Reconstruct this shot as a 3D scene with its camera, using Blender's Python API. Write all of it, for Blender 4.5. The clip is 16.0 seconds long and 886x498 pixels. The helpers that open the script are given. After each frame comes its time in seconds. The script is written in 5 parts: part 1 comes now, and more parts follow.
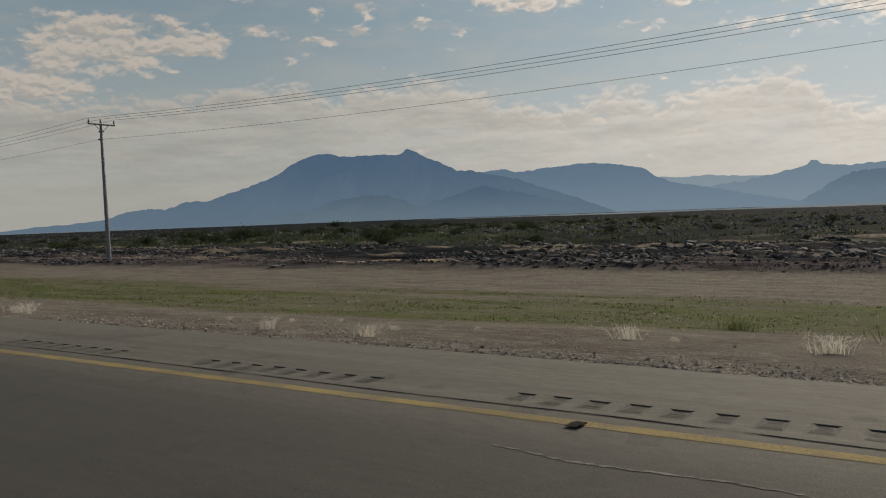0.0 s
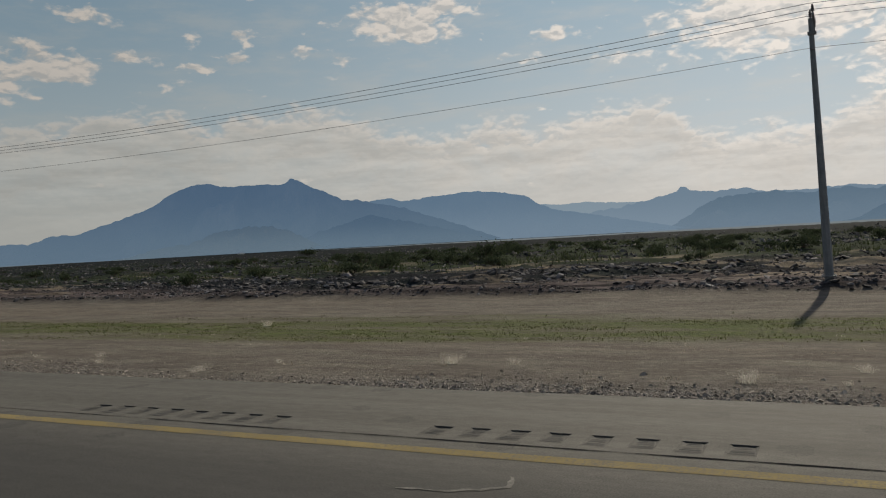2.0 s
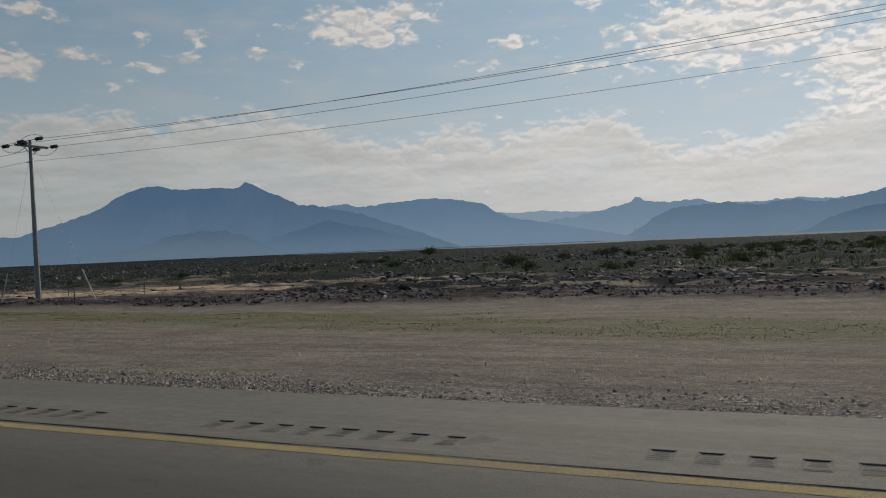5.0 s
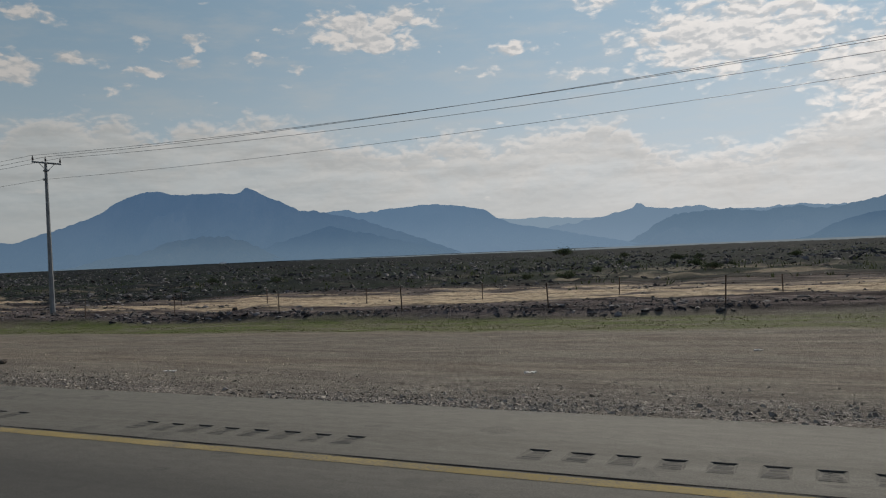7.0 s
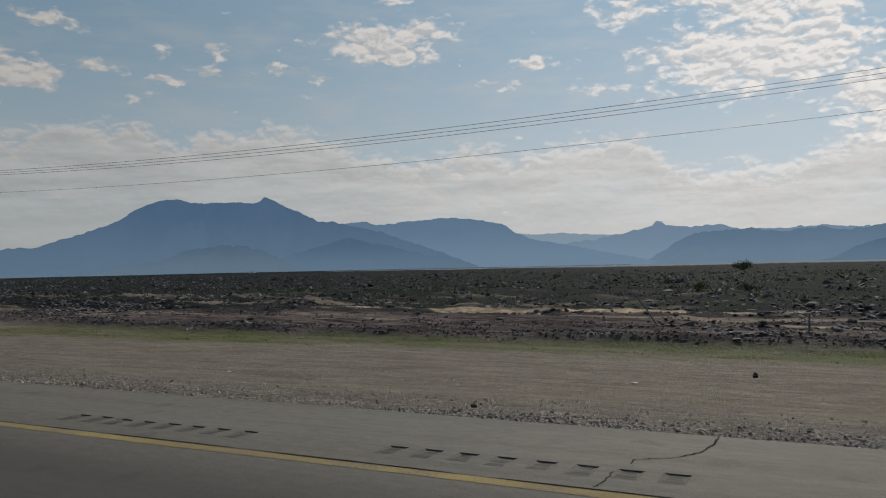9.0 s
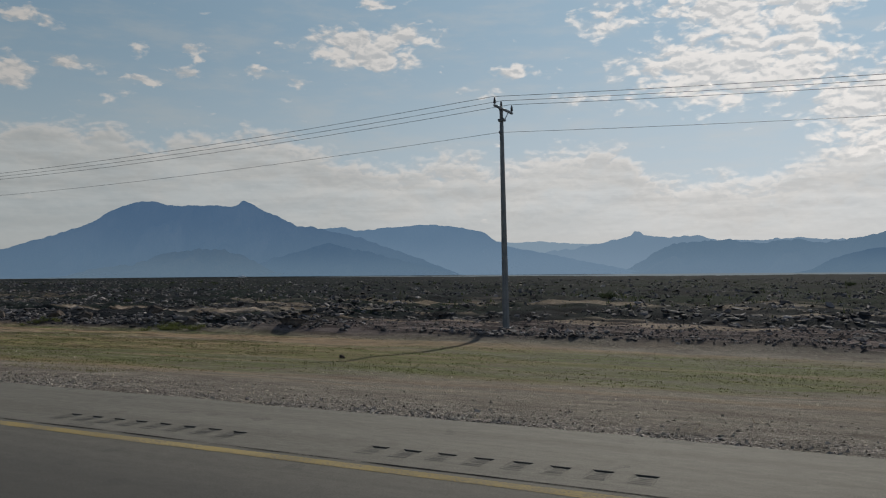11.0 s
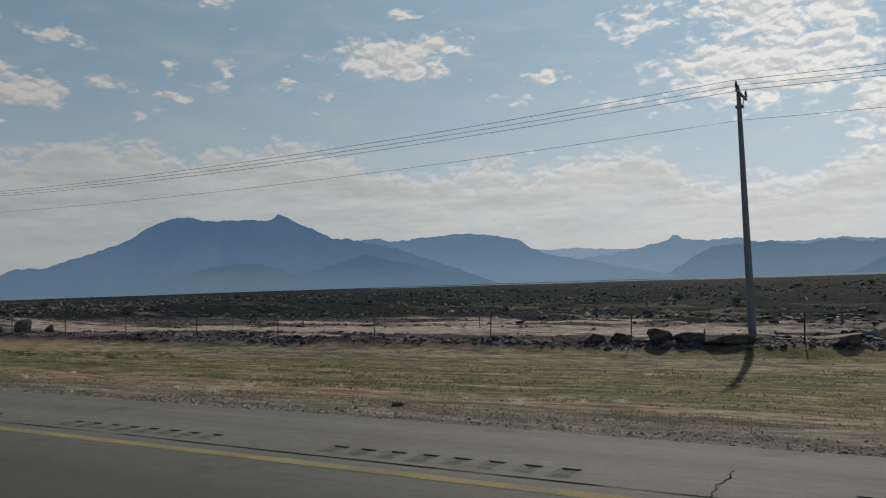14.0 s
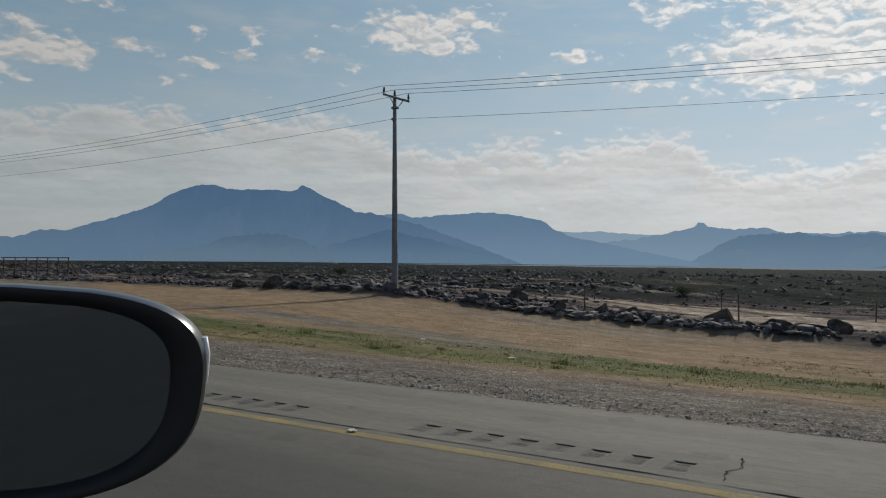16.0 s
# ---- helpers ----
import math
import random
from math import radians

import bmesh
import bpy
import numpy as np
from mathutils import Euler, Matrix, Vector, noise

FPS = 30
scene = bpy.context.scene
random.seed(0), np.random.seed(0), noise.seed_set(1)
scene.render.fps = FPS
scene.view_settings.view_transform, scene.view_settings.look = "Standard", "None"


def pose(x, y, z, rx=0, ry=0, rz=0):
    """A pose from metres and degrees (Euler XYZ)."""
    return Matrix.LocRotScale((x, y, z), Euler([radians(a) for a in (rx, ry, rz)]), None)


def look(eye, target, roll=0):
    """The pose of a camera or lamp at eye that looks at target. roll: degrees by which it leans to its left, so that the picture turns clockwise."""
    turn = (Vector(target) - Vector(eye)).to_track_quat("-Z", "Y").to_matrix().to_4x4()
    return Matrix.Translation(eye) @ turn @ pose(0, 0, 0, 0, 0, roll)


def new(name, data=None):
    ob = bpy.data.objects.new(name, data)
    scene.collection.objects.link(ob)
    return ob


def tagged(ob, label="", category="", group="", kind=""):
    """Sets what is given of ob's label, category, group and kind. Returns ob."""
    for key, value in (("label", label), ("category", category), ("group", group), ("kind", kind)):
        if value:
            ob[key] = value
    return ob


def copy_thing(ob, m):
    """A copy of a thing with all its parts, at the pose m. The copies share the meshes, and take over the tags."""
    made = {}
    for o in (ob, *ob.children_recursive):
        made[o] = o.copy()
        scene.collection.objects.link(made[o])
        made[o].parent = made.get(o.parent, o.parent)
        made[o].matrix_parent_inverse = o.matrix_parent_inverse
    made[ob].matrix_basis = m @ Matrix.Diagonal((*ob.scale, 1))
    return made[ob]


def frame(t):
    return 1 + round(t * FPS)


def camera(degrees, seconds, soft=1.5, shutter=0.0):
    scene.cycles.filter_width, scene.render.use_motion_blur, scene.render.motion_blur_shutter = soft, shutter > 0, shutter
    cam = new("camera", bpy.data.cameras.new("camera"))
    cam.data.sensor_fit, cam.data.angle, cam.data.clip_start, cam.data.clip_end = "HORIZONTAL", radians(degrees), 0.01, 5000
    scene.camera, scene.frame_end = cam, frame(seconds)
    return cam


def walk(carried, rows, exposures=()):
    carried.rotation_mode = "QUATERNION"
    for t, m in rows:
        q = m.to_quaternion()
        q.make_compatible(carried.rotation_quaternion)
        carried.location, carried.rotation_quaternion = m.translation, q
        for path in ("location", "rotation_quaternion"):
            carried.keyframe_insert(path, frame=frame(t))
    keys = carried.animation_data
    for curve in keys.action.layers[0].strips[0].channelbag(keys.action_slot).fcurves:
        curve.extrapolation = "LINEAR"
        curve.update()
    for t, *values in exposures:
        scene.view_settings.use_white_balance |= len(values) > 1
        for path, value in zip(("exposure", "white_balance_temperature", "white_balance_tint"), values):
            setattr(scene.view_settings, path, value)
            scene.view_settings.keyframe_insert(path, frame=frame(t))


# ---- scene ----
# The road is a gentle right-hand bend; s runs along it in the direction of travel,
# d is the distance to the right of the camera's lane line, z = 0 is the asphalt.
BEND = 2195.0
MID = 240.0
EYE = 1.32


def at(s, d, z=0.0):
    a = (s - MID) / BEND
    return Vector((-(BEND - d) * math.sin(a), BEND - (BEND - d) * math.cos(a), z))


def turn(s):
    """Yaw of the road at s: local x points backwards along the road, local y away from it."""
    return -math.degrees((s - MID) / BEND)


# t, s, d, lift, yaw from the road's normal, pitch, roll
PATH = [
    (0.0, 0.00, -0.056, 0.006, 34.04, -2.25, 2.07),
    (0.5, 14.43, 0.063, -0.003, 29.96, -2.62, 2.66),
    (1.0, 28.86, 0.153, -0.001, 27.32, -1.90, 2.22),
    (1.5, 43.30, 0.141, 0.013, 26.93, -1.16, 3.15),
    (2.0, 57.74, 0.060, 0.003, 26.75, -0.51, 3.11),
    (2.5, 72.18, 0.025, -0.001, 26.50, -0.85, 2.43),
    (3.0, 86.63, 0.096, 0.005, 26.18, -1.08, 1.50),
    (3.5, 101.08, 0.077, 0.012, 25.85, -0.27, 3.20),
    (4.3, 124.22, 0.080, 0.005, 25.30, -0.20, 2.80),
    (5.1, 147.36, 0.085, 0.000, 24.80, -0.12, 2.45),
    (6.0, 173.40, 0.088, -0.002, 24.45, -0.11, 2.19),
    (6.5, 187.88, 0.069, 0.018, 24.76, -0.24, 2.06),
    (7.0, 202.36, 0.112, 0.009, 25.77, 0.31, 2.44),
    (7.5, 216.84, 0.100, 0.010, 27.17, 0.46, 1.80),
    (8.0, 231.33, 0.096, 0.013, 26.98, 1.41, 1.81),
    (8.5, 245.83, 0.061, 0.006, 27.01, 1.46, 0.65),
    (9.0, 260.32, 0.028, 0.004, 27.84, 1.35, 1.21),
    (9.8, 283.53, -0.030, 0.000, 27.70, 1.50, 0.95),
    (10.6, 306.75, -0.080, -0.005, 27.35, 1.75, 0.60),
    (11.5, 332.87, -0.126, -0.008, 27.20, 1.93, 0.31),
    (12.0, 347.39, -0.129, -0.009, 28.15, 2.18, 0.93),
    (12.5, 361.92, -0.098, 0.001, 28.43, 1.77, 1.86),
    (13.0, 376.45, -0.051, 0.001, 29.32, 1.48, 1.58),
    (13.5, 390.98, -0.042, -0.016, 29.66, 1.84, 1.82),
    (14.0, 405.52, -0.123, -0.011, 31.01, 2.59, 1.83),
    (14.5, 420.06, -0.053, -0.005, 32.18, 2.86, 1.56),
    (15.0, 434.61, -0.196, -0.002, 32.30, 3.45, 2.67),
    (15.5, 449.16, -0.060, -0.045, 32.47, 2.49, 2.41),
    (16.0, 463.71, -0.239, -0.003, 33.37, 1.01, -0.61),
]
cam = camera(58.26, 16.0, soft=1.15)


def eye_pose(s, d, lift, yaw, pitch, roll):
    p = at(s, d, EYE + lift)
    return pose(p.x, p.y, p.z, 90 + pitch, roll, yaw + turn(s))


walk(cam, [(r[0], eye_pose(*r[1:])) for r in PATH],
     exposures=[(0.0, 0.0, 7200, 11), (3.5, 0.0, 6700, 10), (9.0, 0.0, 6500, 10), (15.0, 0.0, 6370, 8), (16.0, 0.08, 6350, 8)])

# ---------------------------------------------------------------- light
SUN_SIDE, SUN_UP = 4.2, 30.5
world = bpy.data.worlds.new("sky")
scene.world = world
world.use_nodes = True
wt = world.node_tree
sky = wt.nodes.new("ShaderNodeTexSky")
sky.sky_type, sky.sun_disc = "NISHITA", False
sky.sun_elevation, sky.sun_rotation = radians(SUN_UP), radians(-SUN_SIDE)
sky.air_density, sky.dust_density, sky.ozone_density = 1.0, 1.0, 1.5
wt.nodes["Background"].inputs["Strength"].default_value = 0.085
wt.links.new(sky.outputs[0], wt.nodes["Background"].inputs["Color"])
lamp = bpy.data.lights.new("sun", "SUN")
lamp.energy, lamp.angle, lamp.color = 3.9, radians(0.6), (1.0, 0.93, 0.81)
sun = new("sun", lamp)
away = Vector((-math.sin(radians(SUN_SIDE)) * math.cos(radians(SUN_UP)), math.cos(radians(SUN_SIDE)) * math.cos(radians(SUN_UP)), math.sin(radians(SUN_UP))))
sun.matrix_world = look(away * 100, (0, 0, 0))


# ---------------------------------------------------------------- materials
class Nodes:
    """A small writer for node materials."""

    def __init__(self, name):
        self.m = bpy.data.materials.new(name)
        self.m.use_nodes = True
        self.t = self.m.node_tree
        self.b = self.t.nodes["Principled BSDF"]
        self.out = self.t.nodes["Material Output"]

    def add(self, kind, operation="", clamp=False):
        n = self.t.nodes.new(kind)
        if operation:
            n.operation = operation
        if clamp:
            n.use_clamp = True
        return n

    def put(self, socket, value):
        if isinstance(value, bpy.types.NodeSocket):
            self.t.links.new(value, socket)
        elif isinstance(value, tuple) and len(value) == 3 and socket.type == "RGBA":
            socket.default_value = (*value, 1)
        else:
            socket.default_value = value

    def math(self, op, a, b=0.0, c=0.0, clamp=False):
        n = self.add("ShaderNodeMath", op, clamp)
        for i, v in enumerate((a, b, c)):
            self.put(n.inputs[i], v)
        return n.outputs[0]

    def noise(self, vector, scale, detail=4.0, rough=0.55, distort=0.0):
        n = self.add("ShaderNodeTexNoise")
        self.put(n.inputs["Vector"], vector)
        for k, v in (("Scale", scale), ("Detail", detail), ("Roughness", rough), ("Distortion", distort)):
            n.inputs[k].default_value = v
        return n.outputs["Fac"]

    def ramp(self, value, low, high, a=0.0, b=1.0):
        n = self.add("ShaderNodeMapRange")
        n.interpolation_type = "SMOOTHSTEP"
        for i, v in enumerate((value, low, high, a, b)):
            self.put(n.inputs[i], v)
        return n.outputs[0]

    def mix(self, fac, a, b):
        n = self.add("ShaderNodeMix")
        n.data_type = "RGBA"
        self.put(n.inputs[0], fac)
        self.put(n.inputs[6], a)
        self.put(n.inputs[7], b)
        return n.outputs[2]

    def times(self, color, value):
        n = self.add("ShaderNodeVectorMath", "SCALE")
        self.put(n.inputs[0], color)
        self.put(n.inputs["Scale"], value)
        return n.outputs[0]

    def cells(self, vector, scale):
        """Random tone per pebble-like cell, and the distance from the cell's middle."""
        n = self.add("ShaderNodeTexVoronoi")
        self.put(n.inputs["Vector"], vector)
        n.inputs["Scale"].default_value = scale
        one = self.add("ShaderNodeSeparateColor")
        self.put(one.inputs[0], n.outputs["Color"])
        return one.outputs[0], n.outputs["Distance"]

    def attr(self, name):
        n = self.add("ShaderNodeAttribute")
        n.attribute_name = name
        return n.outputs["Fac"]

    def coords(self, kind="Object"):
        return self.add("ShaderNodeTexCoord").outputs[kind]

    def stretch(self, vector, sx, sy, sz):
        n = self.add("ShaderNodeVectorMath", "MULTIPLY")
        self.put(n.inputs[0], vector)
        n.inputs[1].default_value = (sx, sy, sz)
        return n.outputs[0]

    def bump(self, height, strength, distance):
        n = self.add("ShaderNodeBump")
        n.inputs["Strength"].default_value = strength
        n.inputs["Distance"].default_value = distance
        self.put(n.inputs["Height"], height)
        self.t.links.new(n.outputs[0], self.b.inputs["Normal"])

    def finish(self, color, rough=0.8, metal=0.0, spec=0.5):
        self.put(self.b.inputs["Base Color"], color)
        self.put(self.b.inputs["Roughness"], rough)
        self.put(self.b.inputs["Metallic"], metal)
        self.b.inputs["Specular IOR Level"].default_value = spec
        return self.m


def plain(name, a, b, scale, rough=0.7, metal=0.0, bump=0.0, spec=0.5):
    """Two tones broken up by noise at two scales."""
    n = Nodes(name)
    v = n.coords()
    f = n.math("ADD", n.math("MULTIPLY", n.noise(v, scale), 0.6), n.math("MULTIPLY", n.noise(v, scale * 7), 0.4))
    if bump:
        n.bump(n.noise(v, scale * 4), bump, 0.02)
    return n.finish(n.mix(n.ramp(f, 0.35, 0.65), a, b), rough, metal, spec)


def per_piece(name, a, b, rough=0.95, grain=6.0, leafy=0.0, skew=1.0, spec=0.05):
    """Tone that differs from piece to piece of a joined mesh; leafy lets light shine through."""
    n = Nodes(name)
    g = n.add("ShaderNodeNewGeometry")
    f = n.math("ADD", n.math("MULTIPLY", n.math("POWER", g.outputs["Random Per Island"], skew), 0.75), n.math("MULTIPLY", n.noise(n.coords(), grain), 0.3))
    c = n.mix(f, a, b)
    if leafy:
        thin = n.add("ShaderNodeBsdfTranslucent")
        n.put(thin.inputs["Color"], c)
        blend = n.add("ShaderNodeMixShader")
        n.put(blend.inputs[0], leafy)
        n.t.links.new(n.b.outputs[0], blend.inputs[1])
        n.t.links.new(thin.outputs[0], blend.inputs[2])
        n.t.links.new(blend.outputs[0], n.out.inputs["Surface"])
    return n.finish(c, rough, 0.0, spec)


def asphalt_material():
    n = Nodes("asphalt")
    v = n.coords("UV")
    grain = n.noise(v, 80.0, 4.0, 0.75)
    coarse = n.noise(n.stretch(v, 6.0, 14.0, 1), 1.0, 5.0, 0.7)
    streak = n.noise(n.stretch(v, 0.07, 2.2, 1), 1.0, 7.0, 0.65)
    blot = n.noise(v, 0.25, 5.0, 0.65)
    c = n.mix(n.ramp(streak, 0.32, 0.68), (0.094, 0.089, 0.074), (0.128, 0.121, 0.102))
    c = n.mix(n.math("MULTIPLY", n.ramp(blot, 0.52, 0.72), 0.4), c, (0.062, 0.060, 0.054))
    c = n.times(c, n.math("MULTIPLY", n.ramp(coarse, 0.3, 0.7, 0.86, 1.14), n.ramp(grain, 0.3, 0.7, 0.72, 1.30)))
    pale = n.noise(n.stretch(v, 0.35, 2.2, 1), 1.3, 7.0, 0.75)
    c = n.mix(n.math("MULTIPLY", n.ramp(pale, 0.62, 0.74), 0.4), c, (0.165, 0.152, 0.130))
    spot, _ = n.cells(v, 5.0)
    c = n.mix(n.math("MULTIPLY", n.ramp(spot, 0.965, 0.985), n.ramp(grain, 0.5, 0.6)), c, (0.03, 0.03, 0.03))
    # lane holds the darker lanes and the shade painted into the rumble pads
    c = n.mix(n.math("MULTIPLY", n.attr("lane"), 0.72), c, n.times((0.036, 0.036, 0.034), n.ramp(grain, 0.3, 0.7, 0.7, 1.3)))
    n.bump(grain, 0.5, 0.006)
    return n.finish(n.times(c, 0.87), 0.88, 0.0, 0.18)


def ground_material():
    n = Nodes("desert_ground")
    v = n.coords("UV")
    fine = n.noise(v, 9.0, 6.0, 0.75)
    mid = n.noise(v, 0.9, 6.0, 0.65)
    streak = n.noise(n.stretch(v, 0.34, 0.80, 1), 1.0, 7.0, 0.68)
    lumps = n.noise(n.stretch(v, 1.3, 1.7, 1), 1.0, 7.0, 0.75)
    patch = n.noise(n.stretch(v, 0.11, 0.5, 1), 1.0, 6.0, 0.62)
    crag = n.noise(n.stretch(v, 0.22, 0.55, 1), 1.0, 10.0, 0.82)
    tone = n.noise(v, 0.05, 4.0, 0.6)
    stone, middle = n.cells(v, 30.0)
    chip, _ = n.cells(v, 9.0)
    c = n.mix(n.ramp(streak, 0.34, 0.66), (0.122, 0.106, 0.087), (0.172, 0.153, 0.126))
    track = n.noise(n.stretch(v, 0.022, 0.85, 1), 1.0, 5.0, 0.6)
    c = n.mix(n.math("MULTIPLY", n.ramp(track, 0.58, 0.68), n.ramp(mid, 0.38, 0.62, 0.0, 0.45)), c, (0.215, 0.186, 0.150))
    c = n.mix(n.math("MULTIPLY", n.attr("worn"), 0.65), c, n.mix(n.ramp(streak, 0.36, 0.64), (0.126, 0.106, 0.068), (0.200, 0.168, 0.112)))
    c = n.mix(n.math("MULTIPLY", n.attr("red"), n.ramp(mid, 0.3, 0.6, 0.6, 1.0)), c, (0.238, 0.160, 0.092))
    furrow = n.noise(n.stretch(v, 0.26, 0.75, 1), 1.0, 8.0, 0.72, 0.6)
    c = n.times(c, n.ramp(furrow, 0.34, 0.50, n.math("SUBTRACT", 0.93, n.math("MULTIPLY", n.attr("worn"), 0.25)), 1.0))
    c = n.mix(n.math("MULTIPLY", n.attr("worn"), n.ramp(furrow, 0.56, 0.68, 0.0, 0.35)), c, (0.285, 0.230, 0.158))
    plots = n.noise(n.stretch(v, 0.09, 0.30, 1), 1.0, 8.0, 0.70, 0.8)
    c = n.mix(n.math("MULTIPLY", n.attr("worn"), n.ramp(plots, 0.50, 0.58, 0.0, 0.75)), c, (0.215, 0.156, 0.104))
    c = n.mix(n.math("MULTIPLY", n.attr("worn"), n.ramp(plots, 0.47, 0.40, 0.0, 0.70)), c, (0.074, 0.072, 0.036))
    c = n.mix(n.math("MULTIPLY", n.ramp(chip, 0.84, 0.98), 0.30), c, (0.27, 0.245, 0.20))
    c = n.mix(n.math("MULTIPLY", n.ramp(chip, 0.14, 0.03), 0.25), c, (0.06, 0.053, 0.045))
    grit = n.math("MULTIPLY", n.attr("grit"), n.ramp(n.math("ADD", n.math("MULTIPLY", fine, 0.4), n.math("MULTIPLY", lumps, 0.6)), 0.38, 0.58, 0.15, 1.0))
    pebbles = n.mix(n.ramp(stone, 0.15, 0.95), (0.076, 0.067, 0.062), (0.36, 0.325, 0.29))
    pebbles = n.times(pebbles, n.ramp(middle, 0.15, 0.62, 1.15, 0.45))
    c = n.mix(grit, c, pebbles)
    broad = n.noise(n.stretch(v, 0.06, 0.22, 1), 1.0, 6.0, 0.65)
    bare = n.math("SUBTRACT", 1.0, n.math("MULTIPLY", n.attr("worn"), n.ramp(broad, 0.52, 0.62, 0.0, 0.55)))
    green = n.math("MULTIPLY", n.math("MULTIPLY", n.attr("green"), bare), n.math("MULTIPLY", n.ramp(n.math("ADD", n.math("MULTIPLY", lumps, 0.5), n.math("MULTIPLY", streak, 0.5)), 0.40, 0.56, 0.4, 1.0), n.ramp(n.math("ADD", patch, n.math("MULTIPLY", n.math("MULTIPLY", n.math("SUBTRACT", furrow, 0.5), n.attr("worn")), -0.9)), 0.40, 0.54, n.math("SUBTRACT", 0.5, n.math("MULTIPLY", n.attr("worn"), 0.3)), 1.0)))
    c = n.mix(green, c, n.mix(n.ramp(fine, 0.36, 0.64), (0.042, 0.060, 0.014), (0.100, 0.120, 0.034)))
    where = n.add("ShaderNodeSeparateXYZ")
    n.put(where.inputs[0], v)
    along = n.ramp(where.outputs["X"], 260.0, 360.0)
    gaps = n.noise(n.stretch(v, 0.13, 0.9, 1), 1.0, 8.0, 0.74)
    c = n.mix(n.math("MULTIPLY", n.attr("sand"), n.ramp(gaps, 0.38, 0.50, 0.5, 1.0)), c, n.mix(n.ramp(lumps, 0.38, 0.62), n.mix(along, (0.27, 0.205, 0.130), (0.24, 0.190, 0.145)), n.mix(along, (0.50, 0.395, 0.265), (0.43, 0.355, 0.275))))
    lava = n.attr("lava")
    lava_tone = n.mix(n.ramp(tone, 0.4, 0.65), (0.020, 0.022, 0.025), (0.016, 0.023, 0.020))
    bands = n.noise(n.stretch(v, 0.09, 0.75, 1), 1.0, 8.0, 0.74)
    strips = n.noise(n.stretch(v, 0.16, 1.7, 1), 1.0, 8.0, 0.76)
    soil = n.mix(n.ramp(n.math("ADD", n.math("MULTIPLY", bands, 0.55), n.math("MULTIPLY", strips, 0.45)), 0.44, 0.58), (0.046, 0.037, 0.036), (0.185, 0.150, 0.138))
    lava_tone = n.mix(n.attr("rocky"), soil, lava_tone)
    lava_tone = n.mix(n.math("MULTIPLY", n.attr("scrub"), n.ramp(crag, 0.36, 0.50)), lava_tone, (0.036, 0.047, 0.026))
    lava_tone = n.mix(n.math("MULTIPLY", n.math("MULTIPLY", n.ramp(crag, 0.58, 0.68, 0.0, 0.3), n.math("SUBTRACT", 1.0, n.math("MULTIPLY", n.attr("scrub"), 0.8))), 1.0), lava_tone, (0.085, 0.088, 0.086))
    lava_tone = n.mix(n.math("MULTIPLY", n.ramp(crag, 0.49, 0.41), 0.75), lava_tone, (0.013, 0.012, 0.013))
    c = n.mix(lava, c, lava_tone)
    blotch = n.noise(n.stretch(v, 0.55, 1.25, 1), 1.0, 9.0, 0.78, 0.4)
    swing = n.math("ADD", 0.10, n.math("MULTIPLY", n.attr("worn"), 0.46))
    c = n.times(c, n.ramp(blotch, 0.36, 0.64, n.math("SUBTRACT", 1.0, swing), n.math("ADD", 1.0, swing)))
    grain = n.math("ADD", 0.13, n.math("MULTIPLY", n.math("MAXIMUM", n.attr("worn"), n.attr("grit")), 0.18))
    c = n.times(c, n.math("MULTIPLY", n.ramp(lumps, 0.34, 0.66, n.math("SUBTRACT", 1.0, grain), n.math("ADD", 1.0, grain)), n.ramp(fine, 0.32, 0.68, n.math("SUBTRACT", 1.0, grain), n.math("ADD", 1.0, grain))))
    n.bump(n.math("ADD", fine, n.math("MULTIPLY", lumps, 2.0)), 0.8, 0.06)
    mat = n.finish(n.times(c, 0.92), 0.92, 0.0, 0.0)
    n.put(n.b.inputs["Specular IOR Level"], n.math("ADD", 0.007, n.math("MULTIPLY", n.math("SUBTRACT", 1.0, lava), 0.023)))
    return mat


def hazed_rock_material(name, rock, haze_glow, low, thick, height):
    """Bare rock with kilometres of haze painted in as glow, more towards its foot."""
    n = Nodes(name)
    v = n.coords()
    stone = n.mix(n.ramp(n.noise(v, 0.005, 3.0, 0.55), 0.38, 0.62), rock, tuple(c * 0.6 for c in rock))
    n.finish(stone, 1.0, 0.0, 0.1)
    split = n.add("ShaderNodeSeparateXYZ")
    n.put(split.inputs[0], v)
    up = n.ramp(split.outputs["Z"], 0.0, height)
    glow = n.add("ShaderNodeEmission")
    n.put(glow.inputs["Color"], n.mix(up, low, haze_glow))
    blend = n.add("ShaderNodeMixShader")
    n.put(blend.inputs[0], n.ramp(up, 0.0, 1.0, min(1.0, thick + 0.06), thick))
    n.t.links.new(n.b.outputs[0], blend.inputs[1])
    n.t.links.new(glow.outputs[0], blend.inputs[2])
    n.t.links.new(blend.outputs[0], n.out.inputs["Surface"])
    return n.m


# colours of the sky away from the sun and towards it
SKY_TOP_FAR, SKY_TOP_SUN = (0.166, 0.252, 0.330), (0.350, 0.475, 0.585)
SKY_LOW_FAR, SKY_LOW_SUN = (0.300, 0.362, 0.392), (0.520, 0.590, 0.640)
HAZE_FAR, HAZE_SUN = (0.345, 0.358, 0.352), (0.600, 0.585, 0.565)
CLOUD_FAR, CLOUD_SUN = (0.480, 0.455, 0.430), (0.860, 0.820, 0.785)
SHADE_FAR, SHADE_SUN = (0.330, 0.340, 0.345), (0.560, 0.565, 0.570)

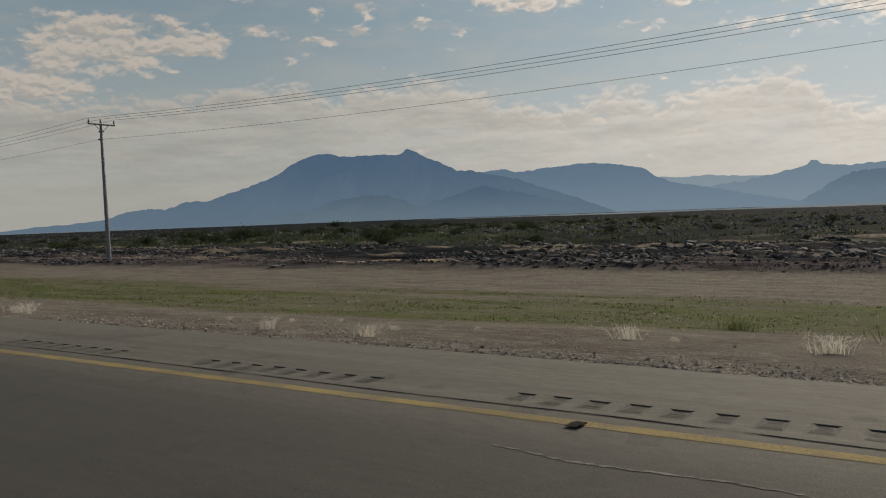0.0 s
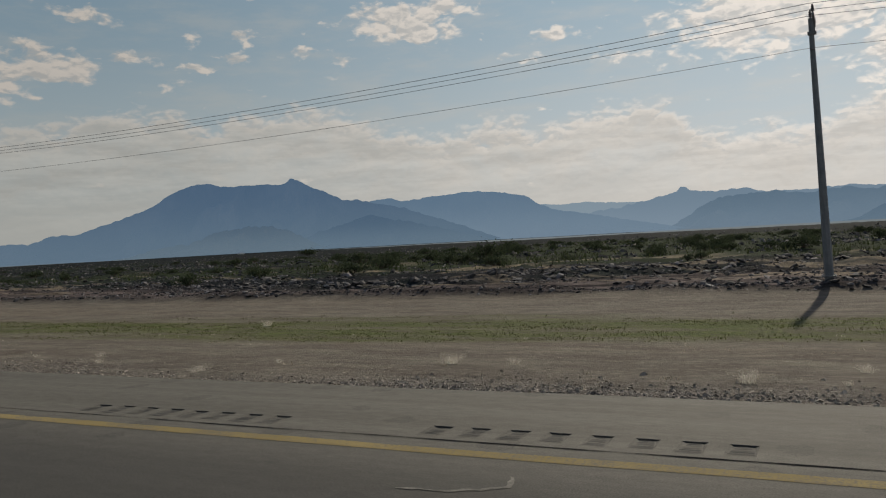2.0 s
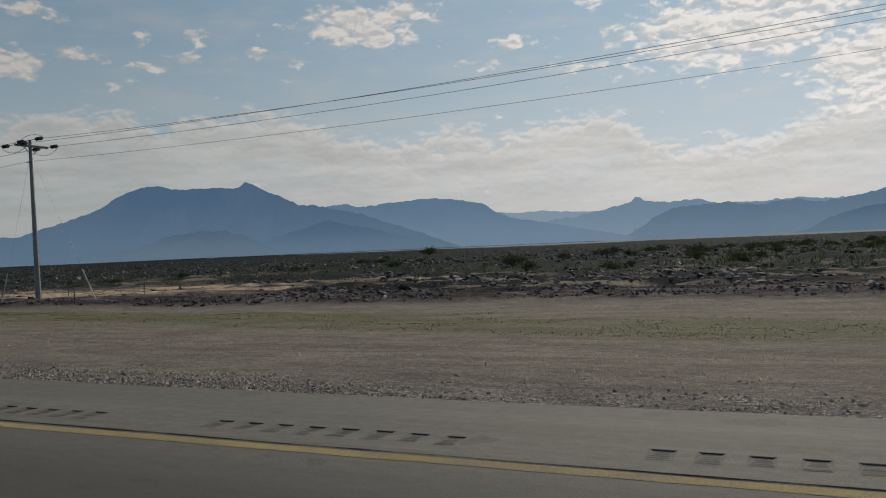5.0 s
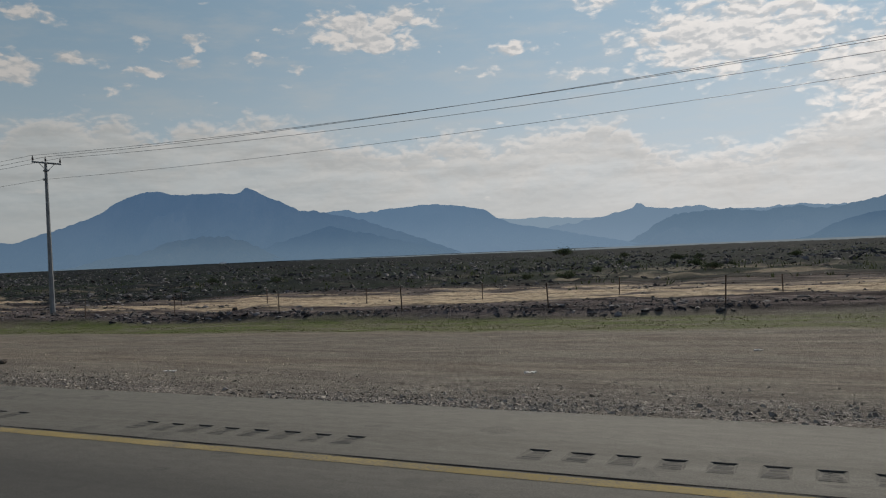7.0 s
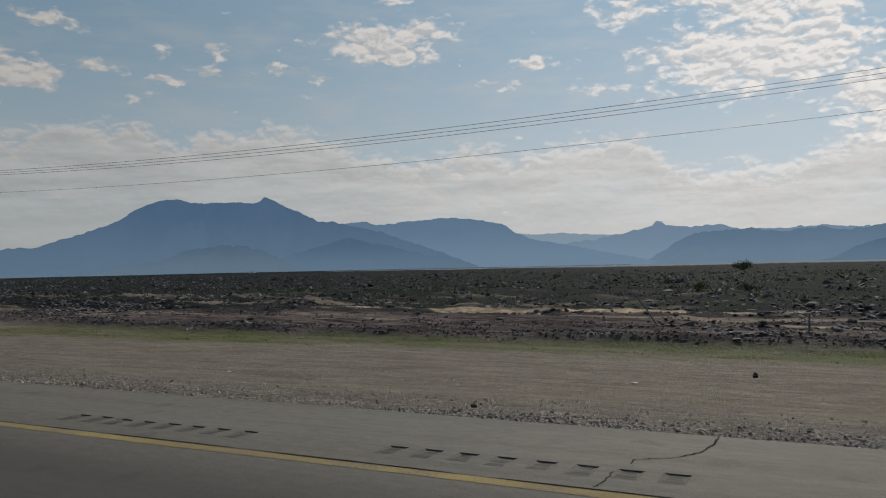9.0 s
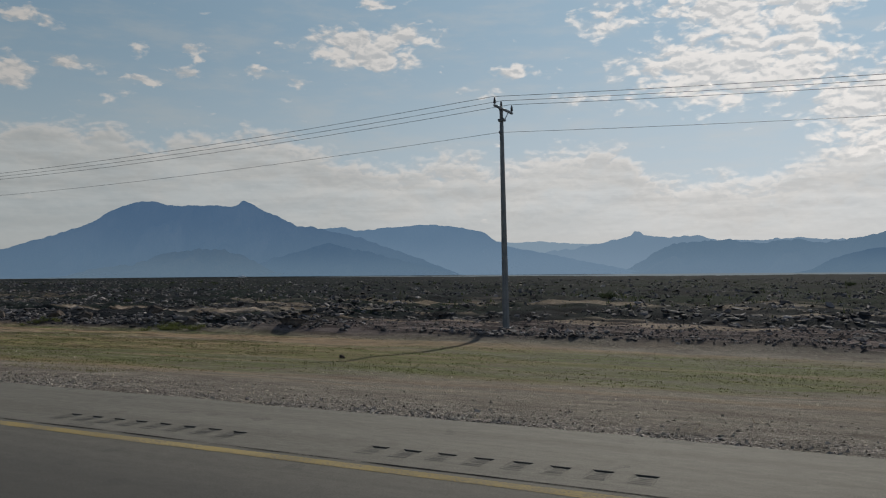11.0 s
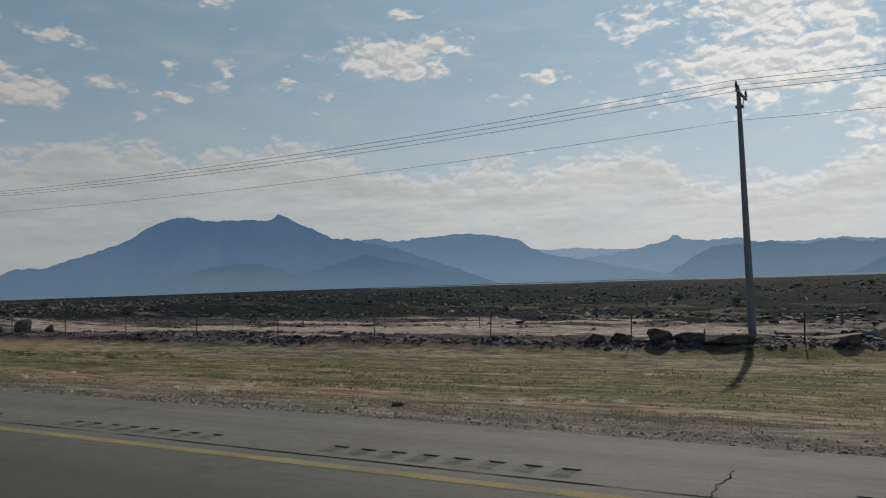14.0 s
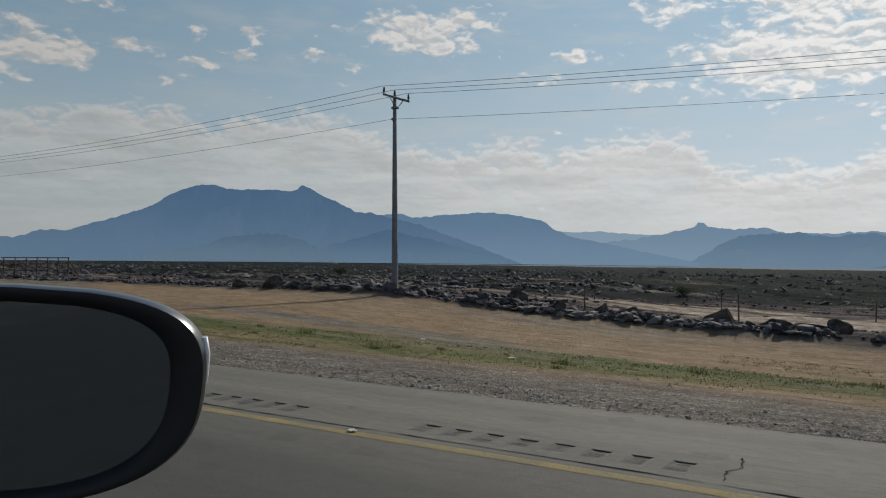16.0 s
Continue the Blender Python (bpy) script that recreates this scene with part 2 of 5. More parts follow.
# bearing, elevation, half-width, half-height (degrees), weight of each bank of cloud
BANKS = [
    (33.2, 16.1, 3.8, 1.7, 1.1), (28.9, 16.5, 3.6, 1.7, 1.1), (30.6, 15.2, 4.4, 1.6, 1.1), (36.4, 15.9, 1.8, 0.6, 0.9), (5.5, 13.8, 10.5, 3.9, 1.2), (-4.0, 10.5, 7.5, 4.4, 1.2),
    (14.5, 17.4, 3.6, 1.5, 0.75), (20.5, 14.2, 2.6, 0.8, 0.75), (23.2, 12.9, 2.2, 0.5, 0.75), (16.0, 12.6, 4.0, 1.0, 0.65),
    (11.0, 11.6, 5.0, 0.9, 0.6), (55.8, 13.0, 4.4, 1.7, 1.15), (51.5, 13.6, 3.0, 0.7, 0.8), (4.0, 17.5, 9.5, 3.0, 1.2),
]
PUFFS = [
    (62.0, 12.6, 7.0, 3.0, 1.2), (66.0, 10.0, 6.0, 2.6, 1.0), (42.8, 14.9, 1.5, 0.75, 0.85), (39.0, 13.9, 1.9, 0.75, 0.85),
    (36.7, 13.2, 2.2, 0.6, 0.85), (44.0, 13.6, 1.8, 0.7, 0.8), (46.0, 13.0, 2.3, 0.6, 0.8),
    (46.6, 15.0, 1.3, 0.9, 0.7), (53.2, 16.3, 3.0, 0.9, 0.75), (30.6, 18.8, 1.8, 0.7, 0.8),
    (20.0, 20.0, 6.0, 1.2, 0.55), (43.0, 19.5, 3.0, 1.0, 0.6), (48.5, 11.9, 1.6, 0.6, 0.75),
]
# bearing and elevation of the top of the low cloud layer
LAYER = [(-20, 12.0), (-10, 11.5), (-3, 9.5), (1, 8.0), (4, 7.0), (9, 6.9), (11, 7.6), (13, 9.1), (15, 9.6), (18, 9.3), (20, 8.5), (22, 8.2), (24, 9.2),
         (27, 8.6), (30, 8.3), (33, 8.8), (36, 10.0), (38, 10.5), (44, 10.4), (46, 9.3), (48.5, 10.4), (52, 10.7), (56, 9.6), (62, 9.0), (70, 10.5), (80, 11.0)]


def cloud_material():
    n = Nodes("sky_and_cloud")
    uv = n.coords("UV")
    wob = n.add("ShaderNodeTexNoise")
    n.put(wob.inputs["Vector"], n.stretch(uv, 0.55, 1.1, 1))
    wob.inputs["Scale"].default_value, wob.inputs["Detail"].default_value = 1.0, 4.0
    bend = n.add("ShaderNodeVectorMath", "MULTIPLY_ADD")
    n.put(bend.inputs[0], wob.outputs["Color"])
    bend.inputs[1].default_value = (3.0, 1.5, 0)
    n.put(bend.inputs[2], uv)
    shift = n.add("ShaderNodeVectorMath", "SUBTRACT")
    n.put(shift.inputs[0], bend.outputs[0])
    shift.inputs[1].default_value = (1.5, 0.75, 0)
    field = 0.0
    for b, e, rb, re, w in BANKS + PUFFS:
        k = n.add("ShaderNodeVectorMath", "MULTIPLY_ADD")
        n.put(k.inputs[0], shift.outputs[0])
        k.inputs[1].default_value = (1 / rb, 1 / re, 0)
        k.inputs[2].default_value = (-b / rb, -e / re, 0)
        far = n.add("ShaderNodeVectorMath", "LENGTH")
        n.put(far.inputs[0], k.outputs[0])
        field = n.math("MAXIMUM", field, n.ramp(far.outputs["Value"], 1.2, 0.25, 0.0, w))
    split = n.add("ShaderNodeSeparateXYZ")
    n.put(split.inputs[0], uv)
    side, up = split.outputs["X"], split.outputs["Y"]
    warp = n.add("ShaderNodeVectorMath", "MULTIPLY_ADD")
    n.put(warp.inputs[0], wob.outputs["Color"])
    warp.inputs[1].default_value = (1.3, 0.7, 0)
    n.put(warp.inputs[2], uv)

    def heap(vector):
        """Thickness of the cloud: rounded heaps on broad waves with a fringed edge."""
        lobe = n.add("ShaderNodeTexVoronoi")
        lobe.feature = "SMOOTH_F1"
        n.put(lobe.inputs["Vector"], n.stretch(vector, 0.62, 1.25, 1))
        lobe.inputs["Scale"].default_value = 1.0
        lobe.inputs["Detail"].default_value = 2.0
        lobe.inputs["Roughness"].default_value = 0.55
        lobe.inputs["Smoothness"].default_value = 0.35
        wave = n.noise(n.stretch(vector, 0.36, 0.85, 1), 1.0, 6.0, 0.55, 0.25)
        fringe = n.noise(n.stretch(vector, 1.9, 3.4, 1), 1.0, 5.0, 0.6)
        mound = n.math("ADD", n.math("MULTIPLY", n.math("SUBTRACT", wave, 0.46), 1.9), n.math("MULTIPLY", n.math("SUBTRACT", 0.56, lobe.outputs["Distance"]), 0.75))
        return n.math("ADD", mound, n.math("MULTIPLY", n.math("SUBTRACT", fringe, 0.5), 0.7))

    body = heap(warp.outputs[0])
    lower = n.add("ShaderNodeVectorMath", "ADD")
    n.put(lower.inputs[0], warp.outputs[0])
    lower.inputs[1].default_value = (-0.12, 0.26, 0)
    above = heap(lower.outputs[0])
    shape = n.math("ADD", field, body)
    dense = n.ramp(shape, 0.24, 0.86)
    # the low layer: ragged heaped top, fading into haze below
    strip = n.add("ShaderNodeValToRGB")
    n.put(strip.inputs[0], n.ramp(side, -20.0, 80.0))
    for k, (b, e) in enumerate(LAYER):
        x = (b + 20) / 100
        x = x * x * (3 - 2 * x)
        el = strip.color_ramp.elements[k] if k < 2 else strip.color_ramp.elements.new(1.0)
        el.position, el.color = x, (e / 20, e / 20, e / 20, 1)
    top = n.math("MULTIPLY", strip.outputs["Color"], 20.0)
    deep = n.math("SUBTRACT", n.math("ADD", top, n.math("MULTIPLY", body, 1.7)), up)
    low = n.math("MULTIPLY", n.ramp(deep, -0.4, 1.2), n.ramp(n.math("ADD", deep, n.math("MULTIPLY", body, 3.0)), 0.0, 5.0, 0.92, 0.66))
    near_sun = n.ramp(side, 62.0, -2.0)
    blue = n.mix(n.ramp(up, 3.0, 19.0), n.mix(near_sun, SKY_LOW_FAR, SKY_LOW_SUN), n.mix(near_sun, SKY_TOP_FAR, SKY_TOP_SUN))
    haze = n.mix(near_sun, HAZE_FAR, HAZE_SUN)
    wisps = n.math("MULTIPLY", n.ramp(n.noise(n.stretch(uv, 0.16, 0.6, 1), 1.0, 6.0, 0.6), 0.42, 0.72), 0.3)
    light = n.mix(near_sun, CLOUD_FAR, CLOUD_SUN)
    shade = n.mix(near_sun, SHADE_FAR, SHADE_SUN)
    relief = n.ramp(n.math("SUBTRACT", body, above), -0.30, 0.26)
    tone = n.mix(n.math("MULTIPLY", relief, n.ramp(shape, 1.7, 0.7, 0.7, 1.0)), shade, light)
    c = n.mix(wisps, blue, haze)
    c = n.mix(low, c, n.mix(n.ramp(deep, 0.0, 1.9, 0.05, 0.82), tone, n.times(haze, n.ramp(n.noise(n.stretch(uv, 0.13, 0.95, 1), 1.0, 6.0, 0.62), 0.36, 0.64, 0.88, 1.10))))
    c = n.mix(n.math("MULTIPLY", dense, 0.93), c, tone)
    c = n.mix(n.ramp(up, 5.5, 0.5, 0.0, 0.75), c, haze)
    glow = n.add("ShaderNodeEmission")
    n.put(glow.inputs["Color"], c)
    n.t.links.new(glow.outputs[0], n.out.inputs["Surface"])
    n.t.nodes.remove(n.b)
    return n.m


ASPHALT = asphalt_material()
GROUND = ground_material()
# distance haze is painted onto the far plain as glow
HAZED_PLAIN = hazed_rock_material("hazed_far_plain", (0.12, 0.11, 0.09), (0.17, 0.205, 0.230), (0.19, 0.225, 0.250), 0.8, 20)
SEAL = plain("bitumen_seal", (0.012, 0.012, 0.012), (0.03, 0.03, 0.03), 8.0, 0.95, spec=0.0)
STEEL = plain("galvanised_steel", (0.11, 0.122, 0.13), (0.16, 0.172, 0.18), 3.0, 0.65, 0.15)
WHITEWASH = plain("whitewashed_wall", (0.62, 0.61, 0.58), (0.74, 0.73, 0.70), 0.3, 0.9)
PORCELAIN = plain("brown_porcelain", (0.028, 0.022, 0.02), (0.05, 0.04, 0.035), 20.0, 0.35)
CABLE = plain("aluminium_cable", (0.10, 0.105, 0.11), (0.15, 0.155, 0.16), 2.0, 0.6, 0.3)
RUST = plain("rusted_steel", (0.07, 0.05, 0.04), (0.13, 0.085, 0.06), 12.0, 0.85, 0.2)
ORANGE = plain("orange_plastic_pipe", (0.60, 0.055, 0.03), (0.72, 0.085, 0.045), 3.0, 0.45)
YELLOW_POST = plain("yellow_plastic", (0.38, 0.21, 0.03), (0.46, 0.26, 0.045), 6.0, 0.6)
PEBBLE = per_piece("roadside_gravel", (0.075, 0.064, 0.055), (0.42, 0.375, 0.31), 0.9, skew=1.3, spec=0.08)
LAVA_ROCK = per_piece("basalt_rock", (0.014, 0.014, 0.015), (0.260, 0.240, 0.232), 0.85, 3.0, skew=4.0, spec=0.10)
BOULDER = plain("basalt_boulder", (0.034, 0.029, 0.026), (0.120, 0.102, 0.088), 3.0, 1.0, bump=1.0, spec=0.0)
GRASS = per_piece("green_grass", (0.046, 0.060, 0.020), (0.130, 0.142, 0.055), leafy=0.5)
STRAW = per_piece("dry_straw", (0.30, 0.26, 0.19), (0.60, 0.54, 0.44), leafy=0.5)
PLUME = per_piece("pale_seed_plume", (0.48, 0.44, 0.37), (0.72, 0.68, 0.60), leafy=0.5)
SCRUB = per_piece("dusty_scrub", (0.026, 0.036, 0.017), (0.078, 0.092, 0.046), leafy=0.3)
TUSSOCK = per_piece("tussock_grass", (0.045, 0.048, 0.022), (0.135, 0.125, 0.062), leafy=0.35)
STUBBLE = per_piece("stubble", (0.085, 0.085, 0.036), (0.27, 0.245, 0.145), leafy=0.4)
LEAF = per_piece("shrub_leaf", (0.030, 0.041, 0.024), (0.074, 0.090, 0.048), leafy=0.25)
WOOD = plain("shrub_wood", (0.06, 0.045, 0.03), (0.11, 0.085, 0.06), 20.0, 0.9)
DRIFTWOOD = plain("weathered_wood", (0.24, 0.21, 0.17), (0.38, 0.34, 0.28), 14.0, 0.9)
PAPER = plain("white_scrap", (0.42, 0.40, 0.36), (0.60, 0.58, 0.53), 15.0, 0.8)
SMEAR = plain("old_tar", (0.036, 0.036, 0.034), (0.048, 0.048, 0.045), 8.0, 0.95, spec=0.1)
DUST = plain("pale_dust", (0.105, 0.100, 0.088), (0.20, 0.19, 0.165), 9.0, 0.95, spec=0.1)
RUBBER = plain("black_rubber", (0.010, 0.010, 0.010), (0.024, 0.023, 0.022), 20.0, 0.95, spec=0.05)
GLOSS_BLACK = plain("black_car_plastic", (0.006, 0.006, 0.007), (0.009, 0.009, 0.01), 3.0, 0.28)
RIM_BLACK = plain("matt_black_rim", (0.008, 0.008, 0.009), (0.012, 0.012, 0.013), 6.0, 0.55, spec=0.3)
LENS = plain("clear_indicator_lens", (0.55, 0.56, 0.57), (0.68, 0.68, 0.68), 6.0, 0.2)
GLASS = plain("tinted_mirror_glass", (0.23, 0.275, 0.31), (0.245, 0.29, 0.325), 1.0, 0.04, 1.0)


def yellow_paint():
    n = Nodes("worn_yellow_paint")
    v = n.coords("UV")
    worn = n.ramp(n.math("ADD", n.noise(v, 45.0, 4.0, 0.7), n.math("MULTIPLY", n.noise(v, 3.0, 3.0), 0.5)), 0.66, 0.92)
    c = n.mix(n.ramp(n.noise(v, 1.2, 4.0), 0.3, 0.7), (0.195, 0.150, 0.058), (0.255, 0.198, 0.082))
    c = n.mix(worn, c, (0.13, 0.115, 0.085))
    return n.finish(c, 0.9, 0.0, 0.08)


PAINT = yellow_paint()


# ---------------------------------------------------------------- building helpers
def part(name, bm, material, parent=None, label="", smooth=False):
    """Links a bmesh as one mesh object, under a thing if there is one."""
    me = bpy.data.meshes.new(name)
    bm.to_mesh(me)
    bm.free()
    me.materials.append(material)
    if smooth:
        me.shade_smooth()
    ob = new(name, me)
    ob.parent = parent
    if label:
        tagged(ob, label)
    return ob


def sheet(name, verts, faces, material, uv=None, attrs=(), smooth=False):
    """One mesh object from arrays: corners, faces, a metre-true uv and named masks."""
    me = bpy.data.meshes.new(name)
    me.from_pydata(verts.tolist(), [], faces.tolist())
    me.materials.append(material)
    if uv is not None:
        loops = np.empty(len(me.loops), np.int32)
        me.loops.foreach_get("vertex_index", loops)
        me.uv_layers.new(name="UVMap").data.foreach_set("uv", uv[loops].astype(np.float32).ravel())
    for key, values in attrs:
        me.attributes.new(key, "FLOAT", "POINT").data.foreach_set("value", values.astype(np.float32))
    if smooth:
        me.shade_smooth()
    return new(name, me)


def grid_faces(rows, cols):
    i = np.arange(rows - 1)[:, None] * cols + np.arange(cols - 1)[None, :]
    i = i.ravel()
    return np.stack([i, i + 1, i + cols + 1, i + cols], 1)


def at_many(s, d, z):
    a = (s - MID) / BEND
    return np.stack([-(BEND - d) * np.sin(a), BEND - (BEND - d) * np.cos(a), z], -1)


def lattice(ix, iy, seed):
    h = np.sin(ix * 127.1 + iy * 311.7 + seed * 74.7) * 43758.5453
    return h - np.floor(h)


def value_noise(x, y, seed=0):
    ix, iy = np.floor(x), np.floor(y)
    fx, fy = x - ix, y - iy
    fx, fy = fx * fx * (3 - 2 * fx), fy * fy * (3 - 2 * fy)
    a = lattice(ix, iy, seed) * (1 - fx) + lattice(ix + 1, iy, seed) * fx
    b = lattice(ix, iy + 1, seed) * (1 - fx) + lattice(ix + 1, iy + 1, seed) * fx
    return a * (1 - fy) + b * fy


def fbm(x, y, seed=0, octaves=5):
    total, size, norm = 0.0, 1.0, 0.0
    for k in range(octaves):
        total = total + size * value_noise(x * 2.03 ** k, y * 2.03 ** k, seed + k)
        norm += size
        size *= 0.5
    return total / norm


def step(x, a, b):
    u = np.clip((x - a) / (b - a), 0, 1)
    return u * u * (3 - 2 * u)


def tube(bm, points, radius, sides=8, end_radius=None, cap=True):
    """A round bar along points, tapering to end_radius."""
    rings = []
    n = len(points)
    for i, p in enumerate(points):
        ahead = (Vector(points[min(i + 1, n - 1)]) - Vector(points[max(i - 1, 0)])).normalized()
        side = ahead.cross(Vector((0, 0, 1)) if abs(ahead.z) < 0.9 else Vector((1, 0, 0))).normalized()
        up = side.cross(ahead)
        r = radius if end_radius is None else radius + (end_radius - radius) * i / (n - 1)
        rings.append([bm.verts.new(Vector(p) + side * (r * math.cos(a)) + up * (r * math.sin(a)))
                      for a in (2 * math.pi * k / sides for k in range(sides))])
    for a, b in zip(rings, rings[1:]):
        for k in range(sides):
            bm.faces.new((a[k], a[(k + 1) % sides], b[(k + 1) % sides], b[k]))
    if cap:
        bm.faces.new(rings[0][::-1])
        bm.faces.new(rings[-1])


def lathe(bm, profile, base=Vector((0, 0, 0)), axis="Z", sides=10):
    """Turns (radius, height) pairs round an axis through base."""
    rings = []
    for r, h in profile:
        ring = []
        for k in range(sides):
            a = 2 * math.pi * k / sides
            v = (r * math.cos(a), r * math.sin(a), h) if axis == "Z" else (h, r * math.cos(a), r * math.sin(a))
            ring.append(bm.verts.new(base + Vector(v)))
        rings.append(ring)
    for a, b in zip(rings, rings[1:]):
        for k in range(sides):
            bm.faces.new((a[k], a[(k + 1) % sides], b[(k + 1) % sides], b[k]))
    bm.faces.new(rings[0][::-1])
    bm.faces.new(rings[-1])


def bar(bm, size, centre, bevel=0.0, spin=None):
    made = bmesh.ops.create_cube(bm, size=1.0)["verts"]
    m = Matrix.Translation(centre) @ (spin or Matrix()) @ Matrix.Diagonal((*size, 1))
    bmesh.ops.transform(bm, matrix=m, verts=made)
    if bevel:
        edges = list({e for v in made for e in v.link_edges})
        bmesh.ops.bevel(bm, geom=edges, offset=bevel, segments=1, affect="EDGES")


def thing(name, s, d, z, label, category, group="", yaw=0.0):
    p = at(s, d, z)
    ob = new(name)
    ob.matrix_world = pose(p.x, p.y, p.z, 0, 0, turn(s) + yaw)
    return tagged(ob, label, category, group)


# ---------------------------------------------------------------- shape of the land
POLE_S = np.array([58.6, 132.3, 190.4, 252.7, 334.0, 412.2, 489.9])
POLE_D = np.array([36.57, 35.76, 34.87, 38.04, 36.33, 36.89, 33.84])
POLE_Z = np.array([-1.0, -0.82, -1.02, -1.88, -1.38, -1.55, -0.13])
POLE_H = np.array([11.10, 11.13, 10.55, 11.22, 11.36, 11.34, 10.77])
POLE_LEAN = [0, 1.2, 0.0, 1.0, 0.8, 0.8, 0.5, 0.9, 0]


def land(s, d):
    """Height of the ground: a fall from the road's edge, a flat verge, a low berm and the open field."""
    foot = np.interp(s, np.append(POLE_S[:-1], [466.0, 473.0, 481.0, 489.9]), np.append(POLE_Z[:-1], [-1.42, -1.2, -0.75, -0.13]))
    low = foot - 0.25
    share = np.interp(d, [6.5, 9, 13, 20, 28, 31.3, 33.2, 36, 60], [0, 0.15, 0.42, 0.75, 1, 1, 0.88, 0.85, 0.85])
    z = -0.05 + (low + 0.05) * share
    far = step(d, 55.0, 260.0)
    z = z * (1 - far) + (-1.35 + 1.1 * (fbm(s * 0.006, d * 0.006, 9, 3) - 0.5)) * far
    rough = step(d, 31.0, 34.0)
    lump = np.abs(fbm(s * 0.22, d * 0.30, 3, 4) - 0.5) * 2
    z = z + rough * (rocky(s, d) * ((0.7 + 0.5 * np.interp(s, [320, 345, 395, 420], [0, 1, 1, 0])) * (0.25 - lump) + 0.35 * (fbm(s * 0.6, d * 0.6, 7, 3) - 0.5)) + 0.35 * (fbm(s * 0.3, d * 0.5, 4, 3) - 0.5) + (fbm(s * 0.045, d * 0.06, 5, 3) - 0.5) * 0.5 * step(d, 40, 60))
    z = z + rough * (1 - step(d, 60, 90)) * 0.30 * (np.abs(fbm(s * 0.55, d * 1.1, 13, 4) - 0.5) - 0.1)
    ridge = np.abs(fbm(s * 0.12, d * 0.028, 15, 5) - 0.5) * 2
    z = z + step(d, 50, 85) * (1 - 0.75 * step(d, 180, 400)) * 1.3 * (0.17 - ridge)
    z = z + 0.10 * (fbm(s * 0.5, d * 0.5, 11, 4) - 0.5) * step(d, 7.0, 12.0)
    z = z + 0.26 * np.exp(-((d - 33.0) / 0.9) ** 2) * (0.3 + fbm(s * 0.25, d * 0.3, 21, 3))
    return np.where(d < 6.2, np.where(d < -9.0, -0.35, -0.14), z)


def land_at(s, d):
    return float(land(np.array([s], float), np.array([d], float))[0])


GREEN_S = [-60, 0, 20, 50, 105, 150, 180, 215, 250, 285, 310, 335, 400, 440, 456, 466, 478, 500, 700]
GREEN_D = [15, 15, 15.5, 18.0, 16.0, 20, 26, 29, 30.5, 31, 27, 21, 20, 20, 17.5, 17.8, 15, 13, 13]
GREEN_W = [4.4, 4.4, 4.4, 4.2, 3.8, 4.4, 4.0, 3.0, 3.0, 2.8, 5, 10, 10, 9, 4.0, 3.2, 2.8, 2.2, 2.2]
GREEN_F = [0.95, 0.95, 0.95, 0.95, 0.9, 0.6, 0.75, 1.0, 1.0, 1.0, 0.8, 0.8, 0.8, 0.85, 0.9, 1.0, 1.0, 1.0, 1.0]


def green_mask(s, d):
    c, w, f = (np.interp(s, GREEN_S, k) for k in (GREEN_D, GREEN_W, GREEN_F))
    edge = (fbm(s * 0.09, d * 0.45, 31, 4) - 0.5) * 1.5
    strip = f * step(1.15 - np.abs(d - c) / w + edge, 0.0, 0.6) * (1 - step(d, 31.5, 33.5))
    back = 0.9 * step(1.0 - np.abs(d - 31.2) / 1.1 + 2.0 * edge, 0.0, 0.6) * np.interp(s, [338, 350, 412, 425], [0, 1, 1, 0])
    return np.maximum(strip, back)


# pale sand lies in long thin drifts: s, d, half-length, half-width
DRIFTS = [(220, 47.0, 44, 8.5), (436, 49.5, 30, 1.6), (440, 42.0, 36, 5.0), (469, 40.5, 19, 4.8), (368, 46.5, 18, 1.0), (282, 49.5, 26, 1.5), (176, 56.0, 16, 2.0), (425, 56, 22, 1.2), (28, 35.6, 14, 1.2)]


def sand_mask(s, d):
    n = fbm(s * 0.06 + d * 0.05, d * 0.45 - s * 0.012, 41, 4) - 0.5
    fine = fbm(s * 0.25 + d * 0.3, d * 1.1 - s * 0.06, 43, 3) - 0.5
    total = np.zeros_like(s)
    for a, b, long, wide in DRIFTS:
        total = np.maximum(total, step(1 - np.hypot((s - a) / long, (d - b) / wide) + 1.5 * n + 1.0 * fine, 0.0, 0.4))
    thin = step(fbm(s * 0.05 + d * 0.06, d * 0.42 - s * 0.014, 47, 5), 0.60, 0.66) * step(d, 36, 39) * (1 - step(d, 60, 100))
    return np.maximum(total * step(d, 33.8, 35.5), thin * 0.6)


def rocky(s, d):
    """Where the lava is broken into blocks rather than dark soil."""
    start = np.interp(s, [-60, 20, 60, 90, 125, 165, 185, 200, 245, 258, 300, 340, 354, 400, 412, 440, 470, 485, 560], [34, 34, 42, 36, 44, 36, 46, 60, 60, 46, 44, 41, 32.5, 32.5, 44, 55, 54, 44, 44])
    e = (fbm(s * 0.06, d * 0.10, 53, 3) - 0.5)
    return 0.14 + 0.86 * step(d - start + 10 * e, -1.5, 4.0)


def scrub_mask(s, d):
    """Where low green scrub grows among the lava."""
    belt = np.interp(s, [-20, 20, 40, 95, 135, 160, 185, 230, 330, 400], [0.25, 0.5, 1.0, 1.0, 1.0, 0.5, 0.3, 0.35, 0.25, 0.1])
    return belt * step(fbm(s * 0.035, d * 0.06, 57, 4), np.interp(s, [70, 90, 150, 180], [0.34, 0.20, 0.22, 0.34]), np.interp(s, [70, 90, 150, 180], [0.52, 0.38, 0.40, 0.52])) * step(d, 46, 70) * (1 - step(d, 220, 320))


